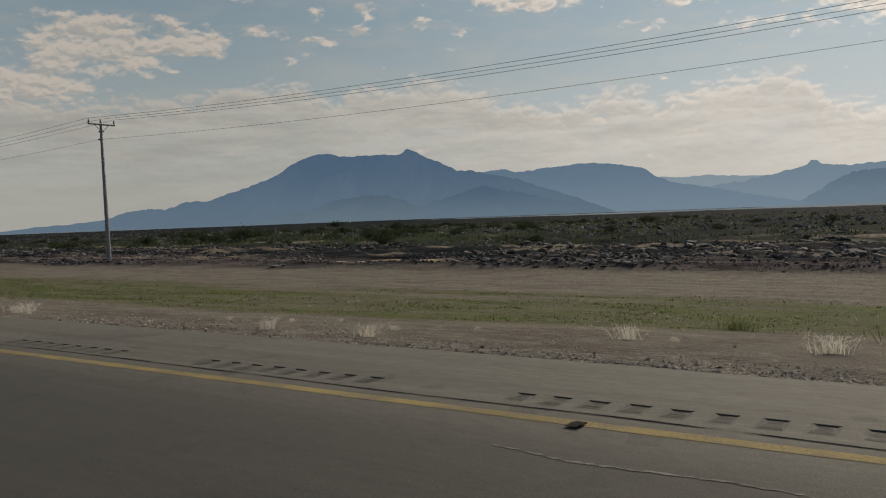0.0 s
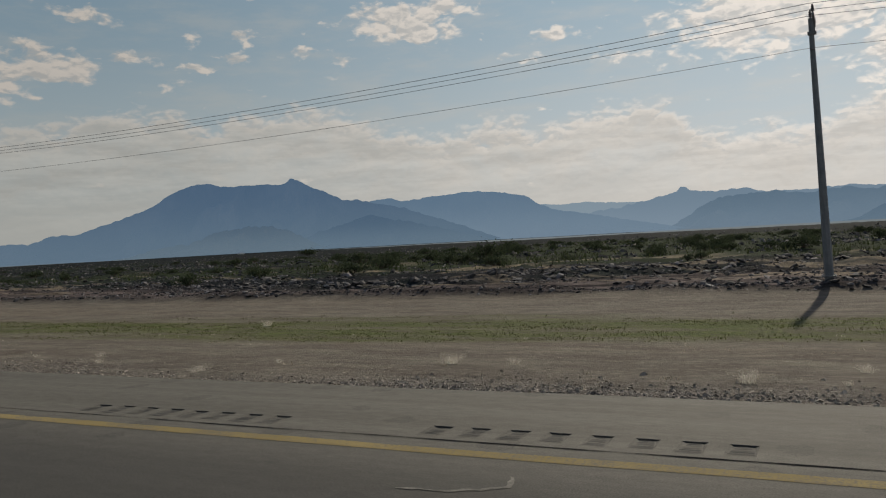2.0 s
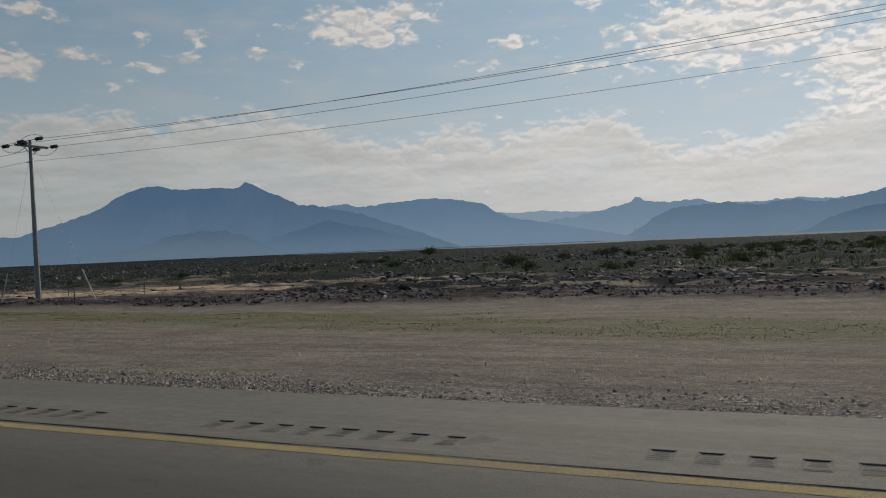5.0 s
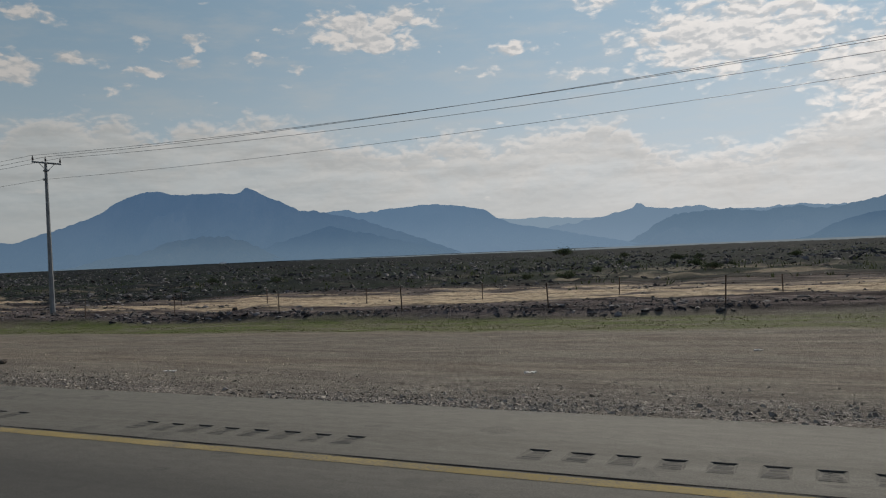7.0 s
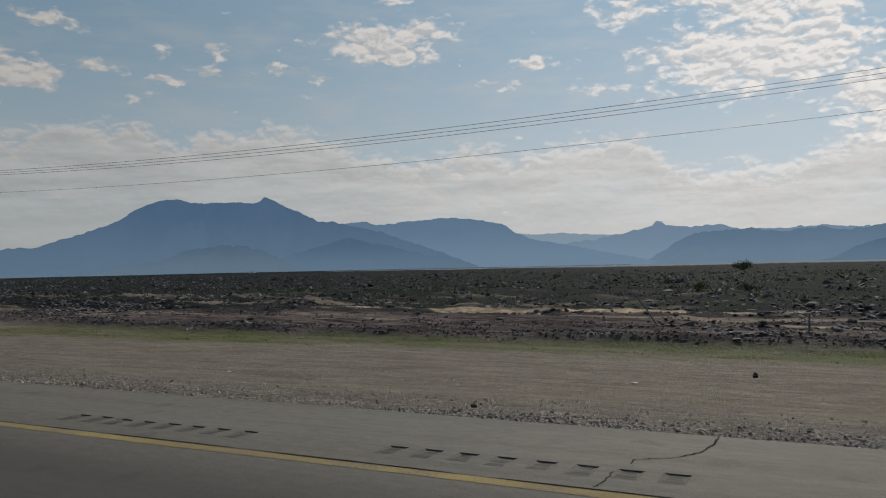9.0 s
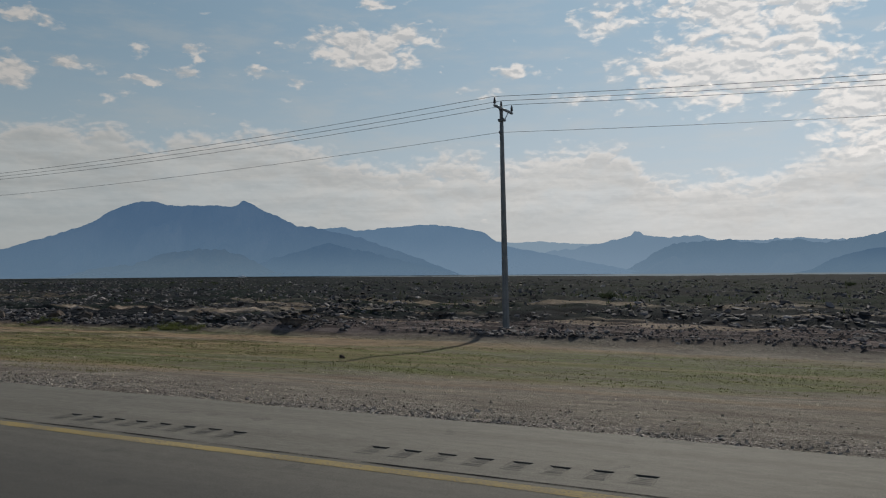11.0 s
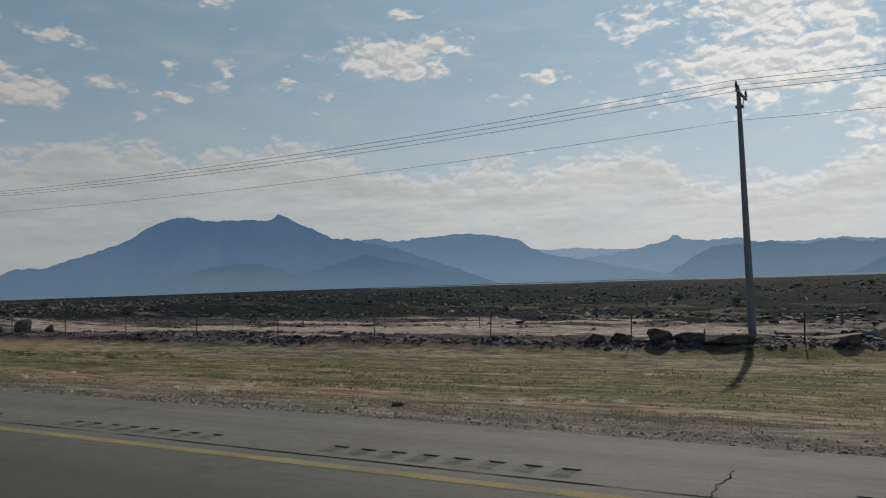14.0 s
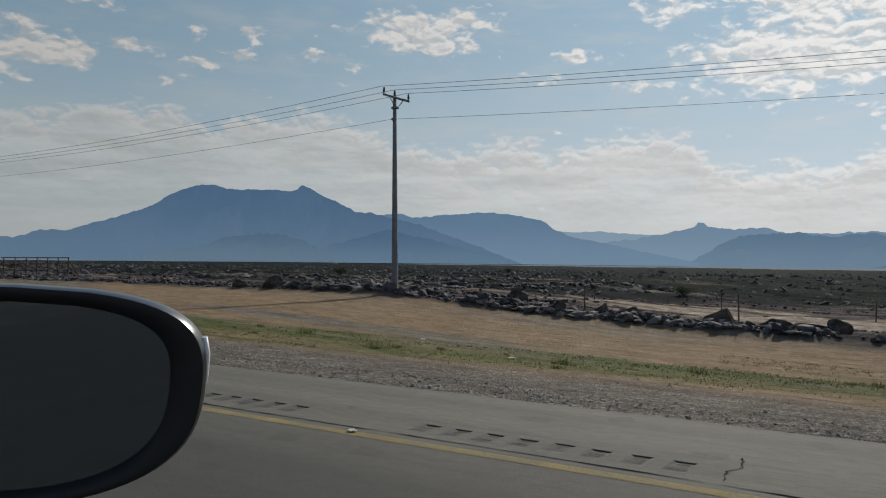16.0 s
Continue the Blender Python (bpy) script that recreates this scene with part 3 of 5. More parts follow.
def lava_mask(s, d):
    edge = 32.2 + 2.0 * (fbm(s * 0.12, d * 0.1, 51, 3) - 0.5)
    return step(d, edge - 0.5, edge + 0.7) * (1 - 0.95 * sand_mask(s, d))


def red_mask(s, d):
    return np.clip(np.interp(s, [0, 300, 345, 430, 462, 480, 700], [0.05, 0.1, 0.85, 0.9, 0.9, 1.0, 1.0]) * step(fbm(s * 0.05, d * 0.4, 61, 4), np.interp(s, [330, 430, 465], [0.42, 0.39, 0.30]), np.interp(s, [330, 430, 465], [0.58, 0.56, 0.52])) * step(d, 9.5, 13), 0, 1)


def grit_mask(s, d):
    w = np.interp(s, [0, 100, 180, 250, 290, 340, 440, 462, 500], [1.0, 1.0, 1.5, 2.4, 2.6, 2.2, 2.2, 6.0, 6.0])
    return step(6.5 + w - d + 4.0 * (fbm(s * 0.22, d * 0.5, 71, 5) - 0.5), -1.6, 2.6) * np.interp(s, [325, 345, 365, 448, 458], [1, 0.9, 0.55, 0.55, 1])


def build_ground():
    d = np.concatenate([[-400, -150, -60, -20, -9.3, -9.0, -8.9, 5.95, 6.15], np.arange(6.25, 12, 0.23), np.arange(12, 37, 0.45),
                        37 + np.geomspace(0.7, 860, 125)])
    cols = 1400
    u = np.linspace(0, 1, cols)[None, :]
    wide = np.clip(d, 0, None)[:, None]
    s = (-70 - 2.5 * wide) + ((560 + 6.0 * wide) - (-70 - 2.5 * wide)) * u
    dd = np.repeat(d[:, None], cols, 1)
    z = land(s, dd)
    z[-1] -= 6.0
    z[0] -= 3.0
    v = at_many(s, dd, z).reshape(-1, 3)
    f = grid_faces(len(d), cols)[:, ::-1]
    uv = np.stack([s, dd], -1).reshape(-1, 2)
    s1, d1 = s.ravel(), dd.ravel()
    masks = {"worn": step(s1, 325, 360) * (1 - 0.75 * step(s1, 446, 462)) * step(d1, 6.3, 8) * (1 - step(d1, 31.5, 33)), "scrub": scrub_mask(s1, d1), "rocky": rocky(s1, d1), "green": green_mask(s1, d1), "sand": sand_mask(s1, d1), "lava": lava_mask(s1, d1), "red": red_mask(s1, d1), "grit": grit_mask(s1, d1)}
    # the plain beyond, out to the horizon; its material glows with painted haze
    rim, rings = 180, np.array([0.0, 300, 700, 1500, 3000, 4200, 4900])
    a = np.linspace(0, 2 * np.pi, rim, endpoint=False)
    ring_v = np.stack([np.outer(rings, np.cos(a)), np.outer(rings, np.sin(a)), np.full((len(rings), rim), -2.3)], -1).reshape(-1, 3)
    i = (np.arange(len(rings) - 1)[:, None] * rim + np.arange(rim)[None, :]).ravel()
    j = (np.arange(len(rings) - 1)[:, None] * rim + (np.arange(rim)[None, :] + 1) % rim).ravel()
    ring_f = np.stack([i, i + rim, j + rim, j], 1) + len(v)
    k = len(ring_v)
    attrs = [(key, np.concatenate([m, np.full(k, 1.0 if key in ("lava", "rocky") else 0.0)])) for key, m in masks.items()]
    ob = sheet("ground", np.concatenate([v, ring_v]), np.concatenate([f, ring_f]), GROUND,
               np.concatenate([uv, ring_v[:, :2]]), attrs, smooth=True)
    ob.data.materials.append(HAZED_PLAIN)
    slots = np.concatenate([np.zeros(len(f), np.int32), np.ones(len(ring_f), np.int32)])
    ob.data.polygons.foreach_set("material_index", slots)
    tagged(ob, "dry desert ground with grass strips, pale sand and dark lava", "ground", kind="structure")


def edge_at(s):
    """Where the asphalt ends."""
    return np.interp(s, [0, 87, 173, 260, 362, 420, 449, 464], [6.50, 6.46, 6.38, 6.36, 6.30, 6.38, 6.48, 6.56])


def build_road():
    """Asphalt lanes and shoulder; a band at d 4.84 to 5.14 is left out for the rumble strip."""
    s = np.arange(-60, 545, 0.5)
    wob = 0.10 * (fbm(s * 0.8, s * 0, 81, 4) - 0.5) + 0.25 * (fbm(s * 0.06, s * 0, 83, 2) - 0.5)
    rows = [(-9.0, -0.10), (-9.0, 0.0), (-5.0, 0.0), (0.0, 0.0), (3.6, 0.0), (4.3, 0.0), (4.84, 0.0)]
    outer = [(5.14, 0.0), (5.8, 0.0), (6.44, -0.005), (6.52, -0.03), (6.56, -0.10)]
    verts, faces, uvs, lanes, base = [], [], [], [], 0
    for block in (rows, outer):
        for d, z in block:
            dd = np.full_like(s, d) + (wob + edge_at(s) - 6.48 if d > 6.4 else 0)
            verts.append(at_many(s, dd, np.full_like(s, z)))
            uvs.append(np.stack([s, dd], 1))
            lanes.append(np.full_like(s, 1.0 if d < 3.7 else (0.5 if d < 4.4 else 0.0)))
        faces.append(grid_faces(len(block), len(s))[:, ::-1] + base)
        base += len(block) * len(s)
    ob = sheet("road", np.concatenate(verts), np.concatenate(faces), ASPHALT, np.concatenate(uvs), [("lane", np.concatenate(lanes))])
    tagged(ob, "weathered grey asphalt carriageway with a paved shoulder", "road", kind="structure")


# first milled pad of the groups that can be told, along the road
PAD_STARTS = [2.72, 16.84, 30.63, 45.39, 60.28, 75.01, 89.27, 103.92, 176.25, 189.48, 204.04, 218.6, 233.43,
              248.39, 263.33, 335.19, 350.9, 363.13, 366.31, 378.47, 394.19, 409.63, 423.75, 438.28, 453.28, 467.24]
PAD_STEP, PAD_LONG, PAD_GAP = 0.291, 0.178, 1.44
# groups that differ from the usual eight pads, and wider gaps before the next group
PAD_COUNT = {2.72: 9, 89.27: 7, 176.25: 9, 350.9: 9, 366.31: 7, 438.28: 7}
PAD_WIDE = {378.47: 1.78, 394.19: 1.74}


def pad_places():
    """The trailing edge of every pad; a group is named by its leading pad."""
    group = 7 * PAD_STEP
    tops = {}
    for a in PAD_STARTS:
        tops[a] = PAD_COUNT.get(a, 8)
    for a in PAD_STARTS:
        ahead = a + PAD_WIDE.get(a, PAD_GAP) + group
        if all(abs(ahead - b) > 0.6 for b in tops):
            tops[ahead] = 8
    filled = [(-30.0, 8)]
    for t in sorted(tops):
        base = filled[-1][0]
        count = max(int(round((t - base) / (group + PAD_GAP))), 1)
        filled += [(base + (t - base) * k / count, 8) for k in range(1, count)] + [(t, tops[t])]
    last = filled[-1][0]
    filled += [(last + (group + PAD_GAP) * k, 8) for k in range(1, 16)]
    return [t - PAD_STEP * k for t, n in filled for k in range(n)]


def build_rumble():
    """The milled band: flat asphalt with sunk, ribbed pads."""
    near, far, deep = 4.84, 5.14, -0.011
    spots = sorted(pad_places())
    keep = []
    for p in spots:
        if not keep or p - keep[-1] > PAD_LONG + 0.03:
            keep.append(p)
    flat, pads = [], []
    prev = -60.0
    for p in keep:
        flat.append((prev, p))
        pads.append((p, p + PAD_LONG))
        prev = p + PAD_LONG
    flat.append((prev, 544.5))
    verts, faces, uvs, lanes = [], [], [], []

    def quad(corners, darkness):
        k = len(verts)
        for s, d, z in corners:
            verts.append(tuple(at(s, d, z)))
            uvs.append((s, d))
            lanes.append(darkness)
        faces.append((k, k + 1, k + 2, k + 3))

    for a, b in flat:
        n = max(int((b - a) / 2.0), 1)
        for i in range(n):
            p, q = a + (b - a) * i / n, a + (b - a) * (i + 1) / n
            quad([(p, near, 0), (p, far, 0), (q, far, 0), (q, near, 0)], 0.0)
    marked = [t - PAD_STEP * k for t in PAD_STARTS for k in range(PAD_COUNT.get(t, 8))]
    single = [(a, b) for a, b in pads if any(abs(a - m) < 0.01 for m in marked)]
    rng = random.Random(4)

    def pad(a, b, near, far, quad):
        n0, f0 = near + rng.uniform(0.01, 0.04), far - rng.uniform(0, 0.02)
        a0, b0 = a + rng.uniform(0.001, 0.012), b - rng.uniform(0.001, 0.012)
        back = f0 - 0.007
        for p, q in ((a, a0), (b0, b)):
            quad([(p, near, 0), (p, far, 0), (q, far, 0), (q, near, 0)], 0.0)
        a, b = a0, b0
        quad([(a, near, 0), (a, n0, 0), (b, n0, 0), (b, near, 0)], 0.0)
        quad([(a, f0, 0), (a, far, 0), (b, far, 0), (b, f0, 0)], 0.0)
        e0, e1, mid = a + 0.028, b - 0.028, (n0 + f0) / 2
        # recess shade painted in: darkest on the far wall, weaker on floor and sides
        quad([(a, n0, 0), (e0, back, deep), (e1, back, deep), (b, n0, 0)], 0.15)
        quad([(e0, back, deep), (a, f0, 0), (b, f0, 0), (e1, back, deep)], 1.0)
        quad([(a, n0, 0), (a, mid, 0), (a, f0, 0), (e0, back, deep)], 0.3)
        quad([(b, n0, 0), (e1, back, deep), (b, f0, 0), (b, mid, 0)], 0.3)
        ribs = 5
        for i in range(ribs):
            u, w = (i + 0.1 + 0.4 * rng.random()) / ribs, rng.uniform(0.3, 0.75) / ribs
            p, q = n0 + (back - n0) * u, n0 + (back - n0) * min(u + w, 1.0)
            zp, zq = deep * u + 0.002, deep * min(u + w, 1.0) + 0.002
            e, g = a + rng.uniform(0.028, 0.06) * u + 0.006, b - rng.uniform(0.028, 0.06) * u - 0.006
            quad([(e, p, zp), (e, q, zq), (g, q, zq), (g, p, zp)], rng.uniform(0.7, 1.35))

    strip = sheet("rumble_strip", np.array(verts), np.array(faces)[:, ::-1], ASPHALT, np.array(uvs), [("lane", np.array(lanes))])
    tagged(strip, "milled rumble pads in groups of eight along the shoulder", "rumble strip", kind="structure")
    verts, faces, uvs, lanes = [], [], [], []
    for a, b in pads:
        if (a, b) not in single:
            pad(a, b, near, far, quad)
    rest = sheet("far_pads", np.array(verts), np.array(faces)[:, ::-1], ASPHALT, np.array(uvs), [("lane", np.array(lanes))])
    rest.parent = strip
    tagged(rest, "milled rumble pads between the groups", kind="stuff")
    # pads that can be told apart: a few shapes, each pad an object of its own
    shapes = []
    for k in range(9):
        v2, f2, u2, l2 = [], [], [], []

        def flat_quad(corners, darkness):
            m = len(v2)
            for s, d, z in corners:
                v2.append((-s, d, z))
                u2.append((s + 31.7 * k, d))
                l2.append(darkness)
            f2.append((m, m + 1, m + 2, m + 3))

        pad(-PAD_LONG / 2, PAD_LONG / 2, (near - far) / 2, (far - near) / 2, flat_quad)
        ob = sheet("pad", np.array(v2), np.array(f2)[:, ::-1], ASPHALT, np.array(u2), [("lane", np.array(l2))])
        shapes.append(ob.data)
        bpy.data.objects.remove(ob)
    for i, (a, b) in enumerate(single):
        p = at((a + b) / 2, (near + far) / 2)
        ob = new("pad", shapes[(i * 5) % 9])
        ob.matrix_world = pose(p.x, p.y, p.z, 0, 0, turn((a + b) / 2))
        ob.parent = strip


def build_line(name, near, far, z, material, label, category, wobble=0.0, seed=0, drift=((0, 0),)):
    s = np.arange(-60, 545, 0.25)
    w = np.interp(s, *zip(*drift)) + wobble * (fbm(s * 0.5, s * 0, seed, 4) - 0.5) * 2
    ragged = 0.010 * (fbm(s * 6, s * 0, seed + 5, 3) - 0.5) * 2
    rows = [near + w + ragged, far + w - ragged]
    v = np.concatenate([at_many(s, r, np.full_like(s, z)) for r in rows])
    uv = np.concatenate([np.stack([s, r], 1) for r in rows])
    tagged(sheet(name, v, grid_faces(2, len(s))[:, ::-1], material, uv), label, category, kind="structure")


def build_crack(stops, seed, wide=0.02, material=None):
    """A jagged open crack in the asphalt through (s, d) stops."""
    rng = random.Random(seed)
    left, right = [], []
    for (s0, d0), (s1, d1) in zip(stops, stops[1:]):
        k = max(int(math.hypot(s1 - s0, d1 - d0) / 0.035), 2)
        for i in range(k):
            u = i / k
            s, d = s0 + (s1 - s0) * u + rng.uniform(-0.012, 0.012), d0 + (d1 - d0) * u + rng.uniform(-0.012, 0.012)
            w = wide * rng.uniform(0.25, 1.0)
            left.append(tuple(at(s - w / 2, d - w * 0.3, 0.003)))
            right.append(tuple(at(s + w / 2, d + w * 0.3, 0.003)))
    n = len(left)
    faces = [(i, i + 1, n + i + 1, n + i) for i in range(n - 1)]
    ob = sheet("scrape" if material else "road_crack", np.array(left + right), np.array(faces)[:, ::-1], material or SEAL)
    tagged(ob, "pale dusty scrape on the asphalt" if material else "jagged dark crack across the asphalt shoulder", "scrape" if material else "crack", kind="structure")


# ---------------------------------------------------------------- sky and mountains
def build_clouds():
    b = np.radians(np.linspace(-180, 180, 181))
    e = np.radians(np.linspace(-0.6, 22.6, 28))
    bb, ee = np.meshgrid(b, e)
    r = 4750.0
    v = np.stack([-np.sin(bb) * r, np.cos(bb) * r, np.tan(ee) * r], -1).reshape(-1, 3)
    uv = np.degrees(np.stack([bb, ee], -1)).reshape(-1, 2)
    ob = sheet("cloud_backdrop", v, grid_faces(len(e), len(b)), cloud_material(), uv)
    tagged(ob, "broken white altocumulus over a hazy blue sky", "sky", kind="structure")


def build_mountain(name, crest, reach, deep, seed, material, label, jag=5.0, smooth_foot=1.0):
    """A ridge with a crest through (bearing, height) pairs, gullied flanks and a back slope."""
    crest = sorted(crest)
    bs, hs = [c[0] for c in crest], [c[1] for c in crest]
    n = int((bs[-1] - bs[0]) * 20) + 2
    b = np.linspace(bs[0], bs[-1], n)
    h = np.interp(b, bs, hs)
    kernel = np.array([1, 2, 3, 2, 1]) / 9.0
    h = np.convolve(np.pad(h, 2, mode="edge"), kernel, "valid")
    fade = np.clip(h / 60, 0.15, 1)
    jag *= 0.8
    h = h + jag * 0.55 * fade * (np.abs(fbm(b * 1.5, b * 0, seed + 2, 2) - 0.5) * 8 - 1.2)
    h = h + jag * fade * (fbm(b * 2.2, b * 0, seed, 3) - 0.5) * 2.2
    v = np.concatenate([np.linspace(0, 1, 26), [1.08, 1.25]])
    bb, vv = np.meshgrid(b, v)
    gully = 0.6 * fbm(bb * 0.55 + vv * 0.9, vv * 2.2, seed + 9, 3) + 0.4 * fbm(bb * 0.5 + 0.5 * fbm(bb * 0.6, vv * 2, seed + 3, 2), vv * 0.9, seed + 7, 4)
    spur = 1 - np.abs(2 * gully - 1)
    prof = np.where(vv <= 1, vv ** (1.15 * smooth_foot), np.clip(1 - (vv - 1) * 3, 0, 1))
    cut = np.clip(vv * (1 - vv) * 4, 0, 1)
    z = h[None, :] * np.clip(prof - 0.26 * cut * (spur - 0.6), 0, 1.0) - 4
    r = reach - deep * (1 - vv) + deep * 1.3 * cut * (spur - 0.5)
    a = np.radians(bb)
    pts = np.stack([-np.sin(a) * r, np.cos(a) * r, z], -1).reshape(-1, 3)
    ob = sheet(name, pts, grid_faces(len(v), n), material, smooth=True)
    tagged(ob, label, "mountain")


def build_mountains():
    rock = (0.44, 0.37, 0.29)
    # each ridge's distance haze is painted into its own glow colours
    m_main = hazed_rock_material("main_massif_hazed_rock", rock, (0.074, 0.138, 0.236), (0.112, 0.180, 0.262), 0.80, 330)
    m_hill = hazed_rock_material("foothill_hazed_rock", (0.36, 0.31, 0.20), (0.074, 0.134, 0.220), (0.116, 0.182, 0.258), 0.84, 150)
    m_tan = hazed_rock_material("tan_foothill_hazed_rock", (0.50, 0.38, 0.22), (0.078, 0.136, 0.214), (0.118, 0.182, 0.252), 0.80, 150)
    m_mid = hazed_rock_material("mesa_hazed_rock", rock, (0.112, 0.188, 0.288), (0.156, 0.232, 0.322), 0.86, 270)
    m_far = hazed_rock_material("far_ridge_hazed_rock", rock, (0.215, 0.292, 0.370), (0.231, 0.304, 0.378), 0.93, 200)
    m_right = hazed_rock_material("peak_hazed_rock", rock, (0.160, 0.237, 0.328), (0.189, 0.263, 0.349), 0.9, 220)
    m_near = hazed_rock_material("dark_ridge_hazed_rock", rock, (0.113, 0.185, 0.271), (0.145, 0.216, 0.299), 0.82, 190)
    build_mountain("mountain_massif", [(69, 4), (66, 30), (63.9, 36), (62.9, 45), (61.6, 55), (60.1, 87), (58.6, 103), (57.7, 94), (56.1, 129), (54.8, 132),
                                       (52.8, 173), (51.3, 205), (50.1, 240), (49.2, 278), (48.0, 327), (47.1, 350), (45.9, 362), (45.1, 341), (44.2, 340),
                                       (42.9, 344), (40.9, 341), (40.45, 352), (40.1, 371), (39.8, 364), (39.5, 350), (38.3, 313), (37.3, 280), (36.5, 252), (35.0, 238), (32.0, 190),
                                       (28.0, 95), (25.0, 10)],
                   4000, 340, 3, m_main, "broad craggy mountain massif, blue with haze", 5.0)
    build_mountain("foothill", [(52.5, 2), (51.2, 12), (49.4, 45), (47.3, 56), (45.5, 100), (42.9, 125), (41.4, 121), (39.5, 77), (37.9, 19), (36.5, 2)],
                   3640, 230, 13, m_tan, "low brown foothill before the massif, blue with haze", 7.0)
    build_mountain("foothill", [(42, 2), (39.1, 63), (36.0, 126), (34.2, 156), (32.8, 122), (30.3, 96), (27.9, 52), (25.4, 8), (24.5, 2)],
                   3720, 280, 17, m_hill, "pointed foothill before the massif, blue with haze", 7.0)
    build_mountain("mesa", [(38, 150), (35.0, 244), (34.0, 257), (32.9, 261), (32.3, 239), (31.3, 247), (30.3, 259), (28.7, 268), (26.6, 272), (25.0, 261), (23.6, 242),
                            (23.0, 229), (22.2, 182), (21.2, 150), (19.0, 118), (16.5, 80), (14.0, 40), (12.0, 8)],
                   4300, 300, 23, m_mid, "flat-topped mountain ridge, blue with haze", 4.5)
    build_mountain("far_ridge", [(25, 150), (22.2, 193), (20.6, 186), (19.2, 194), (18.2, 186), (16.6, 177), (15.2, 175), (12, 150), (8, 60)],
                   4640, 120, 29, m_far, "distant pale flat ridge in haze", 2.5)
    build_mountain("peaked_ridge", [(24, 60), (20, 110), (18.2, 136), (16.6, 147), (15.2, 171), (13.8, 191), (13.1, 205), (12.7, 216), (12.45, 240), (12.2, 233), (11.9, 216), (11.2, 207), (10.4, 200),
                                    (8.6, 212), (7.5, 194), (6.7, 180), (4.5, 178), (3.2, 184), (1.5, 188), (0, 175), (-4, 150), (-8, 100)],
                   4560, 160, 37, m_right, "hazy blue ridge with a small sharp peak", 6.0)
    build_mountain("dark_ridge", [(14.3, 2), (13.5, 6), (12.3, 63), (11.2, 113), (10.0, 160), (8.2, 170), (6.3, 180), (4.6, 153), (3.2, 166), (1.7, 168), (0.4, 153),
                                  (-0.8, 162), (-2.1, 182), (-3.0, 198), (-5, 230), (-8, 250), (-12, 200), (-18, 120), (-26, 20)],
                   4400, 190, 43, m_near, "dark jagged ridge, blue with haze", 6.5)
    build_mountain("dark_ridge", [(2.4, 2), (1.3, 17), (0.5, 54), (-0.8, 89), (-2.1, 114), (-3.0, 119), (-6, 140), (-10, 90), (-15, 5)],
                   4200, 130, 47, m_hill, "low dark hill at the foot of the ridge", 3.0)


# ---------------------------------------------------------------- loose cover
ICO = bmesh.new()
bmesh.ops.create_icosphere(ICO, subdivisions=1, radius=1.0)
ICO_V = np.array([v.co[:] for v in ICO.verts])
ICO_F = np.array([[v.index for v in f.verts] for f in ICO.faces])
ICO.free()
CHIP_V = np.array([(1, 0, -0.3), (0.1, 1, -0.3), (-1, 0.1, -0.3), (0, -1, -0.3), (0.1, 0.1, 0.9)], float)
CHIP_F = np.array([(0, 1, 4), (1, 2, 4), (2, 3, 4), (3, 0, 4)])
PYR_V = np.array([(1, 0, -0.3), (0.1, 1, -0.3), (-1, 0.1, -0.3), (0, -1, -0.3), (0.1, 0.1, 1), (0.6, 0.5, 0.6)], float)
PYR_F = np.array([(0, 1, 5), (1, 4, 5), (0, 5, 4), (1, 2, 4), (2, 3, 4), (3, 0, 4)])


def scatter(name, s, d, size, flat, base_v, base_f, material, label, category, rng, jitter=0.25, sink=0.3, long=1.0):
    """Many small stones in one mesh, each turned, tilted, squashed and dented by itself."""
    n, k = len(s), len(base_v)
    v = base_v[None] * (1 + rng.uniform(-jitter, jitter, (n, k, 1)))
    v = v * np.stack([size * rng.uniform(0.7, 1.4, n) * long, size * rng.uniform(0.6, 1.2, n), size * flat * rng.uniform(0.5, 1.4, n)], -1)[:, None]
    t = rng.uniform(-0.45, 0.45, n)
    c, si = np.cos(t)[:, None], np.sin(t)[:, None]
    v = np.stack([v[..., 0] * c - v[..., 2] * si, v[..., 1], v[..., 0] * si + v[..., 2] * c], -1)
    a = rng.uniform(0, 2 * np.pi, n)
    c, si = np.cos(a)[:, None], np.sin(a)[:, None]
    v = np.stack([v[..., 0] * c - v[..., 1] * si, v[..., 0] * si + v[..., 1] * c, v[..., 2]], -1)
    v = v + at_many(s, d, land(s, d) + size * flat * (1 - sink) * 0.6)[:, None]
    f = base_f[None] + (np.arange(n) * k)[:, None, None]
    return tagged(sheet(name, v.reshape(-1, 3), f.reshape(-1, 3), material), label, category, kind="stuff")


